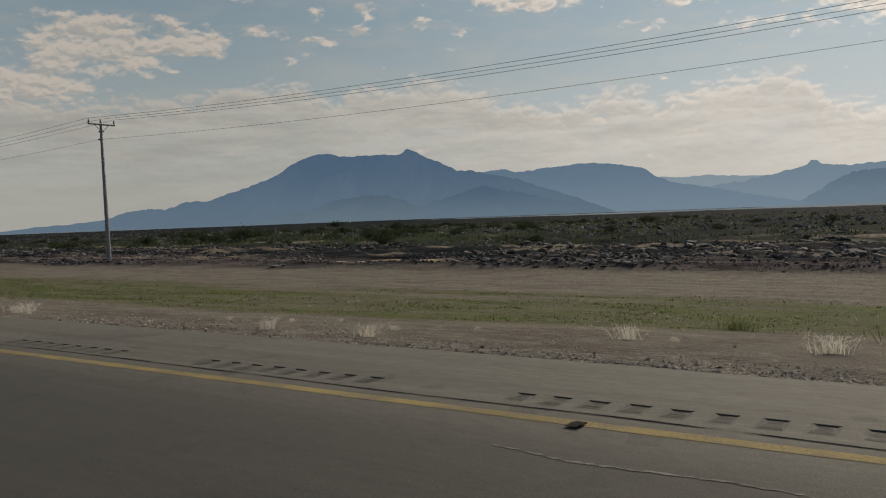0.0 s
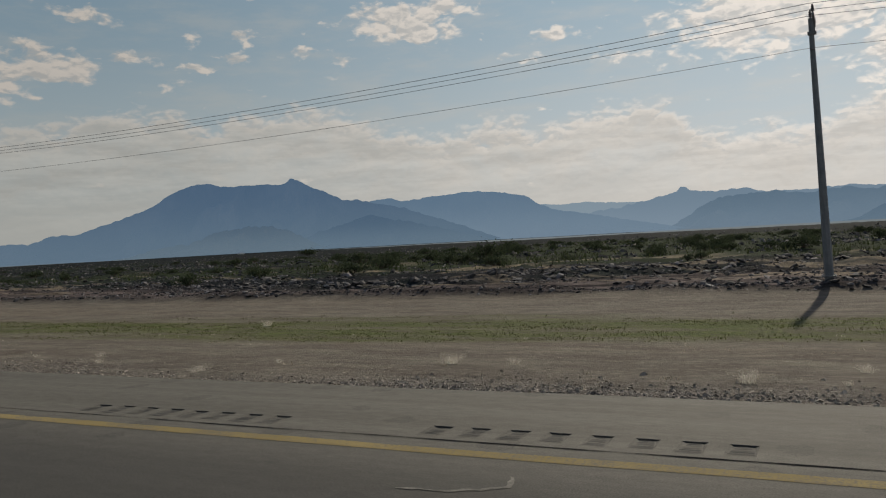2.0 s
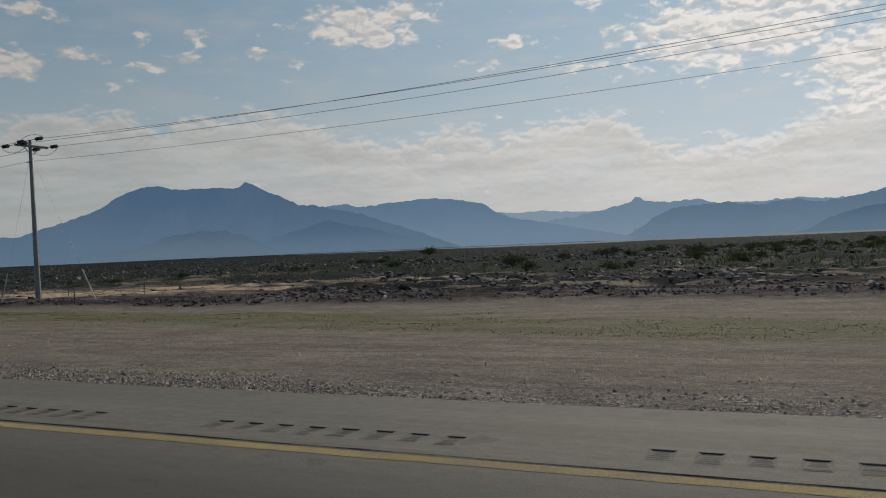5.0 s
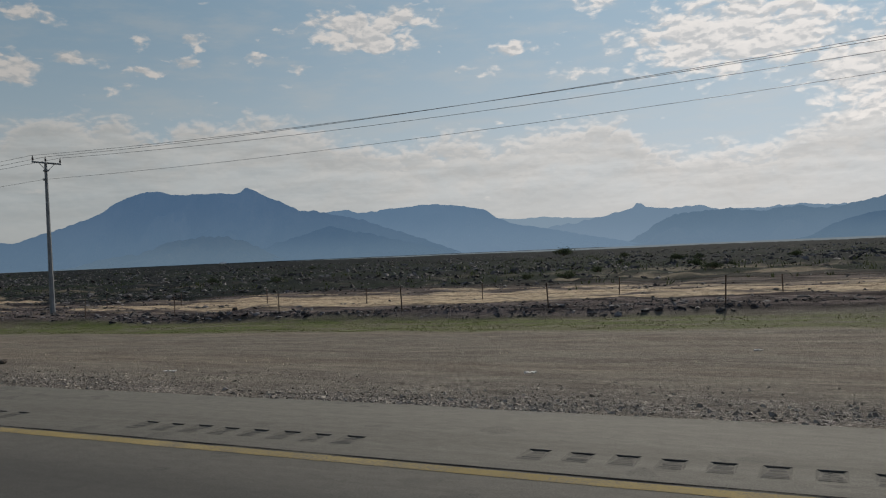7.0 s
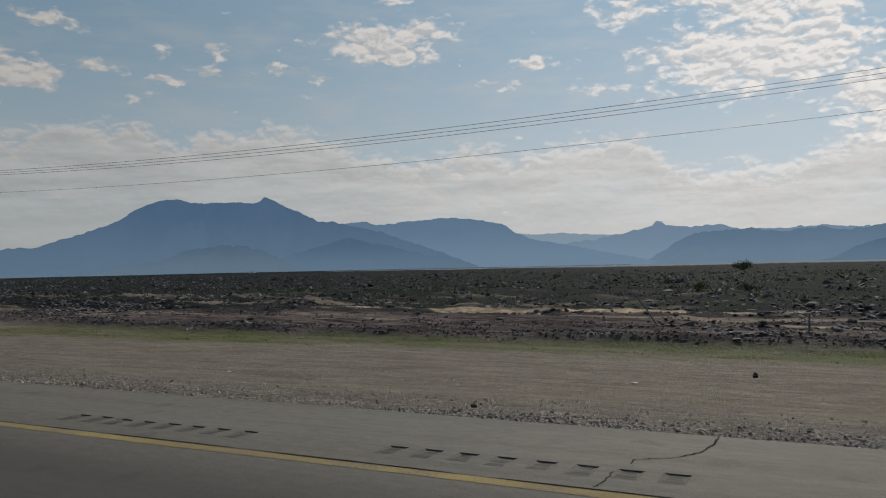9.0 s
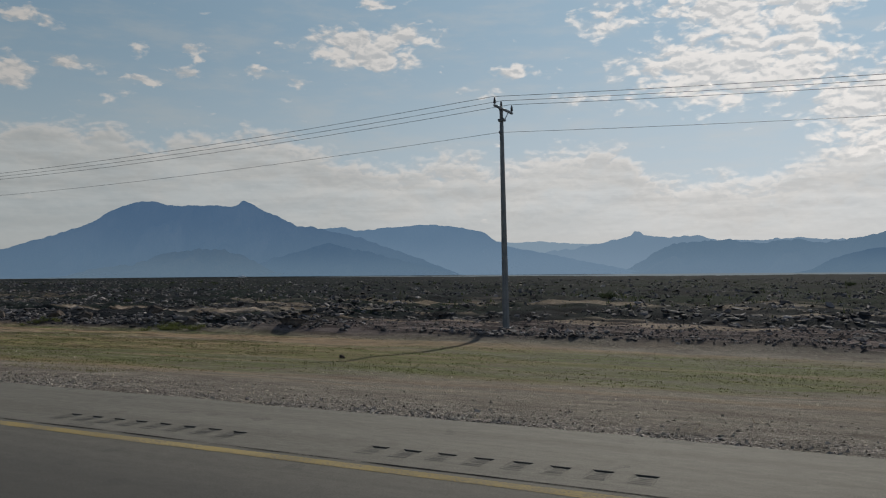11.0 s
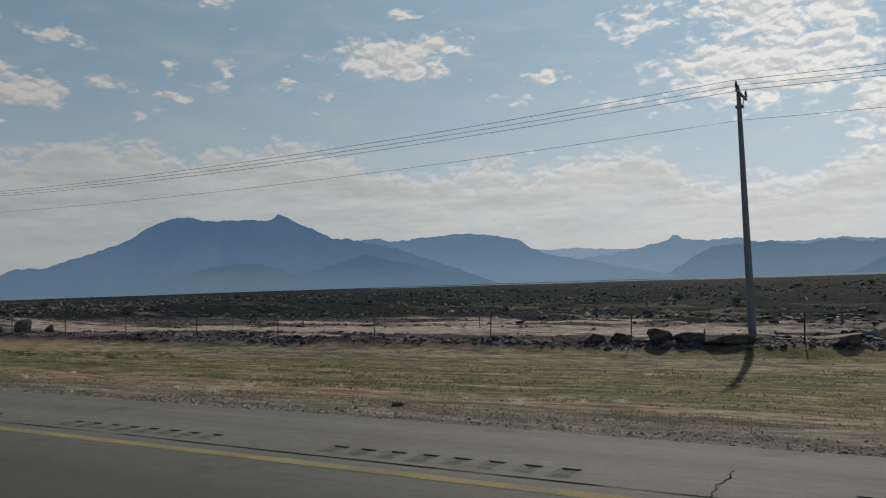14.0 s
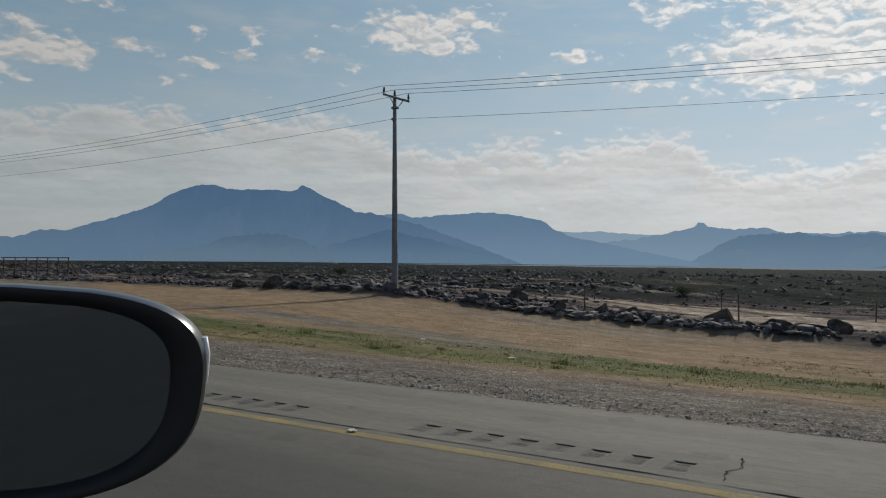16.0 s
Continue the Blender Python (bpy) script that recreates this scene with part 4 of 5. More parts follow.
def build_gravel():
    rng = np.random.default_rng(5)
    n = 215000
    s = rng.uniform(-12, 500, n)
    reach = np.interp(s, [0, 100, 180, 250, 290, 340, 440, 462, 500], [0.8, 0.8, 1.2, 1.9, 1.9, 1.7, 1.7, 3.4, 3.4])
    core = rng.random(n) < 0.62
    d = edge_at(s) + 0.03 + np.abs(rng.normal(0, 1.0, n)) * np.where(core, 0.35 + 0.2 * reach, reach)
    keep = (d < 14) & (rng.random(n) < (0.2 + 0.8 * step(fbm(s * 0.35, d * 0.8, 71, 4), 0.36, 0.6)) * np.interp(s, [325, 345, 365, 450, 458], [1, 0.95, 0.6, 0.6, 1]))
    s, d = s[keep], d[keep]
    size = 0.009 + 0.020 * rng.random(len(s)) ** 2.2 + 0.018 * (rng.random(len(s)) < 0.025)
    big = size > 0.021
    scatter("gravel", s[big], d[big], size[big], 0.45, PYR_V, PYR_F, PEBBLE, "brown and grey stones along the asphalt edge", "gravel", rng)
    big = ~big
    scatter("grit", s[big], d[big], size[big], 0.6, CHIP_V, CHIP_F, PEBBLE, "fine brown gravel along the asphalt edge", "gravel", rng)


def build_lava():
    rng = np.random.default_rng(6)
    n = 215000
    d = 31.0 + rng.exponential(20, n)
    s = -30 - 0.3 * (d - 31) + rng.random(n) * (590 + 1.6 * (d - 31))
    clump = step(fbm(s * 0.13, d * 0.20, 91, 4), 0.36, 0.58)
    heaps = step(fbm(s * 0.07, d * 0.24, 95, 4), 0.44, 0.53)
    stony = rocky(s, d)
    keep = (d < 95) & (rng.random(n) < (stony * (0.12 + 0.88 * clump) + (1 - stony) * 0.9 * heaps) * (1 - 0.85 * sand_mask(s, d) * (1 - heaps))) & (lava_mask(s, d) > 0.3)
    s, d, clump = s[keep], d[keep], clump[keep]
    size = 0.045 + 0.12 * rng.random(len(s)) ** 2.2 + 0.30 * clump * rng.random(len(s)) ** 8
    size = size * (0.62 + 0.38 * rocky(s, d)) * np.interp(s, [-20, 140, 180, 300, 340, 405, 430], [0.85, 0.85, 0.9, 0.9, 1.0, 1.0, 1.05])
    big = (size > 0.13) & (d < 62)
    scatter("lava_rocks", s[big], d[big], size[big], 0.44, ICO_V, ICO_F, LAVA_ROCK, "dark broken lava rocks strewn over the field", "rocks", rng, 0.38, 0.5, 1.05)
    big = ~big & ((d < 62) | (size > 0.09))
    scatter("lava_stones", s[big], d[big], size[big], 0.5, PYR_V, PYR_F, LAVA_ROCK, "small dark lava stones between the rocks", "stones", rng, 0.38, 0.4, 1.25)
    n = 80000
    d = 88 + rng.exponential(75, n)
    s = -60 - 0.5 * d + rng.random(n) * (560 + 4.2 * d)
    keep = (d < 420) & (rng.random(n) < 0.15 + 0.85 * step(fbm(s * 0.05, d * 0.07, 91, 4), 0.40, 0.56))
    s, d = s[keep], d[keep]
    size = 0.10 + 0.38 * rng.random(len(s)) ** 3.0 + 0.25 * step(d, 150, 350) * rng.random(len(s))
    scatter("lava_blocks", s, d, size, 0.55, PYR_V, PYR_F, LAVA_ROCK, "low blocks of black lava across the far field", "rocks", rng, 0.35, 0.4, 1.2)
    n = 26000
    s = rng.uniform(-30, 560, n)
    d = 32.4 + np.abs(rng.normal(0, 0.7, n))
    size = (0.03 + 0.12 * rng.random(n) ** 2.5) * np.interp(s, [320, 345, 400, 420, 450], [0.6, 1.0, 1.0, 0.8, 0.7]) + 0.16 * (s > 466) * rng.random(n) ** 3 + 0.25 * (s > 468) * (s < 496) * rng.random(n) ** 4
    keep = rng.random(n) < 0.3 + 0.7 * step(fbm(s * 0.15, d * 0, 93, 3), 0.4, 0.6)
    s, d, size = s[keep], d[keep], size[keep]
    big = size > 0.085
    scatter("berm_rubble", s[big], d[big], size[big], 0.6, ICO_V, ICO_F, LAVA_ROCK, "dark rubble heaped along the low berm", "rubble", rng, 0.38, 0.5, 1.2)
    big = ~big
    scatter("berm_stones", s[big], d[big], size[big], 0.6, PYR_V, PYR_F, LAVA_ROCK, "small dark stones along the low berm", "stones", rng, 0.38, 0.5, 1.2)


def build_scrub():
    rng = np.random.default_rng(9)
    n = 110000
    d = rng.uniform(46, 240, n)
    s = -60 - 0.5 * d + rng.random(n) * (480 + 2.5 * d)
    m = scrub_mask(s, d) * step(fbm(s * 0.35, d * 0.35, 59, 3), 0.48, 0.60)
    keep = rng.random(n) < m
    s, d = s[keep], d[keep]
    tall = rng.uniform(0.25, 0.75, len(s)) * (0.4 + 1.0 * fbm(s * 0.12, d * 0.12, 61, 3))
    blades("scrub", s, d, tall, 0.07, 1.1, SCRUB, "low dusty green scrub among the lava", "scrub", rng, 0.22)


def blades(name, s, d, tall, wide, spread, material, label, category, rng, loose=0.04):
    """Tufts of narrow blades, three to a tuft, as one mesh."""
    n = len(s)
    root = at_many(s, d, land(s, d) - 0.01)
    v = []
    for k in range(3):
        a = rng.uniform(0, 2 * np.pi, n)
        lean = rng.uniform(0.1, spread, n) * tall
        side = np.stack([np.cos(a + 1.57), np.sin(a + 1.57), np.zeros(n)], -1) * (wide * rng.uniform(0.6, 1.3, n))[:, None]
        off = np.stack([rng.normal(0, loose, n), rng.normal(0, loose, n), np.zeros(n)], -1)
        tip = np.stack([np.cos(a) * lean, np.sin(a) * lean, tall * rng.uniform(0.6, 1.1, n)], -1)
        v.append(np.stack([root + off - side, root + off + side, root + off + tip], 1))
    v = np.concatenate(v)
    f = np.arange(len(v) * 3).reshape(-1, 3)
    return tagged(sheet(name, v.reshape(-1, 3), f, material), label, category, kind="stuff")


def build_grass():
    rng = np.random.default_rng(8)
    n = 430000
    s = rng.uniform(-15, 520, n)
    d = rng.uniform(8.0, 32.5, n)
    m = green_mask(s, d) * step(fbm(s * 0.7, d * 1.1, 97, 4), 0.36, 0.58)
    keep = rng.random(n) < m
    s, d = s[keep], d[keep]
    tall = rng.uniform(0.02, 0.055, len(s)) * (0.5 + 1.2 * fbm(s * 0.3, d * 0.6, 99, 3))
    blades("grass", s, d, tall, 0.010, 1.0, GRASS, "short sparse green desert grass on the verge", "grass", rng)
    n = 60000
    s = rng.uniform(335, 470, n)
    d = rng.uniform(9, 31.5, n)
    keep = rng.random(n) < step(fbm(s * 0.18, d * 0.55, 109, 4), 0.50, 0.62) * (0.15 + 0.85 * step(d, 10, 15))
    s, d = s[keep], d[keep]
    tall = rng.uniform(0.03, 0.07, len(s)) * (0.4 + 1.2 * fbm(s * 0.5, d * 0.5, 111, 3))
    blades("tussocks", s, d, tall, 0.013, 2.0, TUSSOCK, "low dull green tussocks dotted over the worn verge", "grass", rng, 0.07)
    n = 16000
    s = rng.uniform(-15, 500, n)
    d = rng.uniform(6.8, 16, n)
    keep = rng.random(n) < 0.7 * step(fbm(s * 0.25, d * 0.9, 103, 4), 0.52, 0.66)
    s, d = s[keep], d[keep]
    blades("dry_grass", s, d, rng.uniform(0.02, 0.07, len(s)), 0.008, 1.2, STRAW, "thin dry straw between the gravel", "dry grass", rng)
    n = 60000
    s = rng.uniform(330, 456, n)
    d = edge_at(s) + 0.1 + np.abs(rng.normal(0, 3.2, n))
    keep = rng.random(n) < step(fbm(s * 0.35, d * 0.7, 107, 4), 0.40, 0.58)
    s, d = s[keep], d[keep]
    blades("stubble", s, d, rng.uniform(0.015, 0.05, len(s)), 0.009, 1.2, STUBBLE, "short yellow-green stubble among the gravel", "grass", rng)


# ---------------------------------------------------------------- power line
INSULATOR = [(0.022, 0), (0.022, 0.05), (0.075, 0.06), (0.07, 0.1), (0.035, 0.12), (0.07, 0.15), (0.065, 0.19), (0.033, 0.21),
             (0.06, 0.24), (0.05, 0.28), (0.03, 0.30), (0.035, 0.34), (0.0, 0.36)]
ARM = 1.08


def pole_shaft(tall, ob):
    bm = bmesh.new()
    tube(bm, [(0, 0, -0.3), (0, 0, tall * 0.5), (0, 0, tall)], 0.185, 8, 0.095)
    part("shaft", bm, STEEL, ob)
    bm = bmesh.new()
    bar(bm, (0.56, 0.56, 0.05), (0, 0, 0.05), 0.01)
    plate = part("base_plate", bm, STEEL, ob, "bolted square base plate")
    for sx, sy in ((1, 1), (1, -1), (-1, 1), (-1, -1)):
        bm = bmesh.new()
        lathe(bm, [(0.03, 0.06), (0.03, 0.11), (0.015, 0.12), (0.015, 0.15)], Vector((0.22 * sx, 0.22 * sy, 0)), sides=6)
        part("bolt", bm, STEEL, plate)


def crossarm(tall, ob):
    bm = bmesh.new()
    bar(bm, (0.09, 2 * ARM + 0.12, 0.11), (0.12, 0, tall - 0.09), 0.008)
    arm = part("crossarm", bm, STEEL, ob)
    for side in (-1, 1):
        bm = bmesh.new()
        tube(bm, [(0.12, side * 0.62, tall - 0.12), (0.12, side * 0.09, tall - 0.62)], 0.022, 6)
        part("brace", bm, STEEL, arm)
    bm = bmesh.new()
    bar(bm, (0.34, 0.26, 0.12), (0.02, 0, tall - 0.62), 0.01)
    part("collar", bm, STEEL, ob)
    return arm


def stand_pole(ob, s, d, z, tip, lean):
    """Leans a pole about its tip, so that the cables stay where they are."""
    p = at(s - tip * math.tan(radians(lean)), d, z)
    ob.matrix_world = pose(p.x, p.y, p.z, 0, -lean, turn(s))


def power_pole(s, d, z, tip, lean):
    """A straight pole: shaft, crossarm, three pin insulators and a clamp for the lower cable."""
    tall = tip - 0.36
    ob = thing("power_pole", s, d, z, "tapered grey steel power pole with a crossarm and three insulators", "utility pole", "poles of the power line")
    stand_pole(ob, s, d, z, tip, lean)
    pole_shaft(tall, ob)
    arm = crossarm(tall, ob)
    for y, x, h in ((-ARM, 0.12, tall - 0.035), (0.0, 0.0, tall), (ARM, 0.12, tall - 0.035)):
        bm = bmesh.new()
        lathe(bm, INSULATOR, Vector((x, y, h)))
        part("insulator", bm, PORCELAIN, arm if y else ob, "dark ribbed porcelain insulator")
    bm = bmesh.new()
    bar(bm, (0.1, 0.18, 0.14), (0, -0.16, tip - 1.62), 0.01)
    part("cable_clamp", bm, STEEL, ob)


def strain_pole(s, d, z, tip, lean):
    """The pole where the cables are strained off: strings of discs both ways, jumpers and two stays."""
    tall = tip - 0.2
    ob = thing("power_pole", s, d, z, "grey steel strain pole with six insulator strings and wire stays", "utility pole", "poles of the power line")
    stand_pole(ob, s, d, z, tip, lean)
    pole_shaft(tall, ob)
    bm = bmesh.new()
    bar(bm, (0.12, 2 * ARM + 0.2, 0.14), (0.13, 0, tall - 0.42), 0.01)
    arm = part("crossarm", bm, STEEL, ob)
    for side in (-1, 1):
        bm = bmesh.new()
        tube(bm, [(0.13, side * 0.6, tall - 0.46), (0.13, side * 0.1, tall - 0.95)], 0.025, 6)
        part("brace", bm, STEEL, arm)
    for y, h in ((-ARM, tall - 0.42), (0.0, tall - 0.02), (ARM, tall - 0.42)):
        for way in (-1, 1):
            bm = bmesh.new()
            for i in range(4):
                x = way * (0.64 + 0.15 * i)
                lathe(bm, [(0.02, -0.06), (0.03, -0.04), (0.125, -0.01), (0.11, 0.03), (0.03, 0.05), (0.02, 0.08)], Vector((x, y, h)), "X", 10)
            tube(bm, [(way * 0.1, y, h), (way * 1.25, y, h)], 0.018, 6)
            part("insulator_string", bm, PORCELAIN, arm if y else ob, "string of four dark insulator discs")
        bm = bmesh.new()
        dip = 0.5 if y else -0.35
        pts = [(-1.25 + 2.5 * i / 12, y + (0.12 if y == 0 else 0), h - dip * math.sin(math.pi * i / 12) ** 0.6) for i in range(13)]
        tube(bm, pts, 0.014, 5)
        part("jumper", bm, CABLE, ob)
    bm = bmesh.new()
    bar(bm, (0.5, 0.1, 0.06), (0, -0.12, tip - 1.62), 0.01)
    part("cable_clamp", bm, STEEL, ob)
    for x in (-3.6, 5.2):
        ground = land_at(s - x, d) - z
        bm = bmesh.new()
        tube(bm, [(0, 0, tall - 0.9), (x, 0, ground)], 0.005, 5)
        stay = part("stay_wire", bm, CABLE, ob)
        bm = bmesh.new()
        tube(bm, [(x * (1 - u), 0, ground + (tall - 0.9 - ground) * u) for u in (0.0, 0.1, 0.2)], 0.028, 6)
        part("stay_guard", bm, PAPER, stay, "pale plastic guard on the foot of the stay")


def build_power_line():
    ends = [(-18.0, 36.6, land_at(-18, 36.6), 11.1)]
    ends += [(float(a), float(b), float(c), float(h)) for a, b, c, h in zip(POLE_S, POLE_D, POLE_Z, POLE_H)]
    ends += [(566.0, 35.0, land_at(566, 35.0), 11.1)]
    for k, (s, d, z, tip) in enumerate(ends):
        if k == 3:
            strain_pole(s, d, z, tip, POLE_LEAN[k])
        else:
            power_pole(s, d, z, tip, POLE_LEAN[k])
    for lane in range(4):
        off = (-ARM, 0.0, ARM, -0.2)[lane]
        ob = new("power_cable")
        tagged(ob, "thin grey overhead cable strung from pole to pole" if lane < 3 else "thin lower overhead cable beneath the crossarms", "cable", "cables of the power line")
        for k in range(len(ends) - 1):
            (s0, d0, z0, h0), (s1, d1, z1, h1) = ends[k], ends[k + 1]
            a, b = at(s0, d0 + off, z0 + h0), at(s1, d1 + off, z1 + h1)
            if lane == 3:
                a.z -= 1.62
                b.z -= 1.62
            else:
                for j, p in ((k, a), (k + 1, b)):
                    if j == 3:
                        p.z -= 0.2 + (0.42 if lane != 1 else 0.02)
                        p.x += 1.22 if j == k + 1 else -1.22
            sag = (0.95 if lane < 3 else 0.8) * ((s1 - s0) / 78.0) ** 2
            pts = [a.lerp(b, i / 28) - Vector((0, 0, 4 * sag * (i / 28) * (1 - i / 28))) for i in range(29)]
            bm = bmesh.new()
            tube(bm, pts, 0.0125 if lane < 3 else 0.010, 5)
            part("span", bm, CABLE, ob)


# ---------------------------------------------------------------- things on the verge
def build_pipe_coil():
    s, d = 124.2, 29.9
    ob = thing("pipe_coil", s, d, land_at(s, d), "large coil of orange plastic conduit lying on the verge", "pipe coil")
    rng = random.Random(12)
    bm = bmesh.new()
    pts = []
    loops, per = 10, 28
    for i in range(loops * per):
        a = 2 * math.pi * i / per
        k = i / per
        lift = 0.07 + 1.02 * (k / loops) ** 0.9 + 0.06 * math.sin(a + 0.5 * k)
        r = 1.02 + 0.06 * math.sin(k * 2.4) - 0.42 * (k / loops) ** 2.0 + 0.04 * math.sin(a * 2 + k)
        lean = -0.20 * (k / loops - 0.3)
        pts.append((r * math.cos(a) + lean, r * math.sin(a), lift + 0.09 * math.cos(a - 0.6)))
    tube(bm, pts, 0.055, 7)
    part("coil", bm, ORANGE, ob, smooth=True)
    bm = bmesh.new()
    tube(bm, [(0.86 * math.cos(a), 0.86 * math.sin(a) - 0.1, 0.06 + 0.02 * math.sin(a)) for a in (-1.4, -1.2, -1.0)] +
         [(-0.5, -0.9, 0.06), (-1.0, -0.7, 0.06), (-1.5, -0.45, 0.06)], 0.055, 7)
    part("loose_end", bm, ORANGE, ob, smooth=True)
    bm = bmesh.new()
    pts = [(-0.12 + 0.62 * math.cos(2.2 * math.pi * i / 40 + 1) * (0.96 if i % 9 else 1.03), 0.62 * math.sin(2.2 * math.pi * i / 40 + 1), 1.08 + 0.10 * math.sin(i * 0.35)) for i in range(41)]
    tube(bm, pts, 0.055, 7)
    part("top_loop", bm, ORANGE, ob, smooth=True)
    for a in (0.4, 2.5, 4.6):
        bm = bmesh.new()
        x, y = math.cos(a), math.sin(a)
        tube(bm, [(x * 0.98, y * 0.98, 0.05), (x * 1.0, y * 1.0, 0.6), (x * 0.86, y * 0.86, 1.16), (x * 0.64, y * 0.64, 1.1), (x * 0.66, y * 0.66, 0.5)], 0.016, 5)
        part("binding_strap", bm, RUBBER, ob, "black binding strap")


def build_marker_post():
    s, d = 105.2, 30.2
    ob = thing("marker_post", s, d, land_at(s, d), "short yellow plastic cable marker post on the verge", "marker post")
    bm = bmesh.new()
    bar(bm, (0.19, 0.13, 0.95), (0, 0, 0.42), 0.02)
    part("post", bm, YELLOW_POST, ob)
    bm = bmesh.new()
    bar(bm, (0.15, 0.10, 0.16), (0, 0, 0.95), 0.03)
    part("cap", bm, YELLOW_POST, ob)
    bm = bmesh.new()
    bar(bm, (0.10, 0.004, 0.20), (0, -0.068, 0.70))
    part("plate", bm, PAPER, ob, "small pale plate")


def wire_fence(spots, tall, label):
    """Angle-iron posts with three strands between them."""
    s0, d0 = spots[0]
    z0 = land_at(s0, d0)
    ob = thing("wire_fence", s0, d0, z0, label, "fence")
    home = ob.matrix_world.inverted()
    rng = random.Random(int(s0))
    tops = []
    for s, d in spots:
        foot = home @ at(s, d, land_at(s, d))
        lean = Vector((rng.uniform(-0.05, 0.05), rng.uniform(-0.05, 0.05), 0))
        h = tall * rng.uniform(0.92, 1.06)
        bm = bmesh.new()
        bar(bm, (0.055, 0.012, h + 0.2), (0, 0.02, h / 2 - 0.1))
        bar(bm, (0.012, 0.055, h + 0.2), (0.022, 0, h / 2 - 0.1))
        bmesh.ops.transform(bm, matrix=Matrix.Translation(foot) @ Matrix.Shear("XY", 4, (lean.x, lean.y)), verts=bm.verts)
        part("post", bm, RUST, ob)
        tops.append((foot, lean, h))
    for level in (0.3, 0.62, 0.93):
        for (f0, l0, h0), (f1, l1, h1) in zip(tops, tops[1:]):
            a, b = f0 + l0 * (h0 * level) + Vector((0, 0, h0 * level)), f1 + l1 * (h1 * level) + Vector((0, 0, h1 * level))
            bm = bmesh.new()
            tube(bm, [a.lerp(b, i / 4) - Vector((0, 0, 0.05 * math.sin(math.pi * i / 4))) for i in range(5)], 0.004, 3, cap=False)
            part("strand", bm, RUST, ob)


def build_fences():
    wire_fence([(184.0 + 7.35 * i, 32.6 + 0.05 * i) for i in range(9)], 1.12, "sagging wire fence on thin rusty posts before pale sand")
    wire_fence([(188.0 + 8.2 * i, 41.5 + 0.25 * i) for i in range(9)], 1.0, "far wire fence on short rusty posts in pale sand")
    wire_fence([(409.5 + 6.9 * i, 33.0 + 0.06 * i) for i in range(11)], 1.25, "wire fence on thin rusty posts behind the boulders")
    wire_fence([(430.0 + 7.5 * i, 44.0) for i in range(8)], 1.0, "far low wire fence on sandy ground")


def build_loose_posts():
    for s, d, tall, lean, label in ((269.6, 40.4, 1.6, -1.3, "thin grey post leaning over in the lava field"), (262.4, 36.0, 0.8, 0.05, "short grey post standing in the dark soil"),
                                    (413.5, 33.9, 0.6, 0.02, "short grey post standing in the dark soil")):
        bm = bmesh.new()
        tube(bm, [(0, 0, -0.25), (lean * 0.5, 0, tall * 0.5), (lean, 0.04, tall)], 0.045, 7, 0.035)
        p = at(s, d, land_at(s, d))
        ob = part("field_post", bm, CABLE)
        ob.matrix_world = pose(p.x, p.y, p.z, 0, 0, turn(s))
        tagged(ob, label, "post", "loose posts in the field")


def build_dome():
    """A white domed roof far off, where the plain meets the mountains."""
    a = radians(41.3)
    ob = new("domed_building")
    tagged(ob, "distant white domed building at the foot of the mountains", "building")
    ob.matrix_world = pose(-math.sin(a) * 1700, math.cos(a) * 1700, -2.3)
    bm = bmesh.new()
    lathe(bm, [(7.5, -0.3), (7.5, 1.6)], sides=20)
    part("wall", bm, WHITEWASH, ob)
    bm = bmesh.new()
    lathe(bm, [(7.9, 1.55)] + [(7.9 * math.cos(k * 0.157), 1.6 + 3.2 * math.sin(k * 0.157)) for k in range(10)] + [(0.05, 4.85)], sides=20)
    part("roof", bm, WHITEWASH, ob, smooth=True)


def build_gate():
    s, d = 533.0, 34.5
    ob = thing("field_gate", s, d, land_at(s, d), "weathered steel rail gate with upright bars beside the field", "gate")
    for i in range(7):
        bm = bmesh.new()
        tube(bm, [(0, 0.95 * i, -0.3), (0, 0.95 * i, 1.75)], 0.05, 8)
        part("post", bm, RUST, ob)
    for h in (0.65, 1.2, 1.72):
        bm = bmesh.new()
        tube(bm, [(0, -0.2, h), (0, 5.8, h + 0.05)], 0.045, 8)
        part("rail", bm, RUST, ob)
    bm = bmesh.new()
    tube(bm, [(0, 5.7, 1.6), (-0.3, 7.0, 0.0)], 0.045, 8)
    part("strut", bm, RUST, ob)


# s, d, width, height of the single boulders
BOULDERS = [
    (418.1, 33.2, 0.85, 0.45), (417.0, 33.4, 0.7, 0.42), (415.2, 33.2, 1.2, 0.6), (413.9, 33.4, 1.1, 0.5), (412.4, 33.2, 1.6, 0.5),
    (464.6, 34.3, 1.45, 1.7), (465.5, 37.0, 0.8, 0.8), (472.4, 33.8, 1.5, 0.85), (470.4, 34.4, 1.5, 0.6), (469.1, 34.4, 1.7, 0.55), (467.9, 34.2, 1.0, 0.7),
    (460.1, 34.7, 0.5, 0.4), (462.8, 34.0, 0.4, 0.25), (474.4, 34.2, 0.7, 0.4), (476.5, 34.4, 0.9, 0.6), (478.0, 34.6, 0.8, 0.7), (480.5, 35.0, 0.7, 0.5),
    (483.7, 36.6, 1.0, 0.7), (485.5, 35.5, 0.9, 0.45), (487.2, 34.0, 1.1, 0.55), (497.9, 32.7, 0.95, 0.8), (496.5, 32.9, 0.7, 0.45),
    (369.9, 33.2, 1.1, 0.6), (364.3, 33.4, 1.4, 0.6), (361.5, 33.4, 1.2, 0.6), (382.9, 33.6, 0.9, 0.5),
]
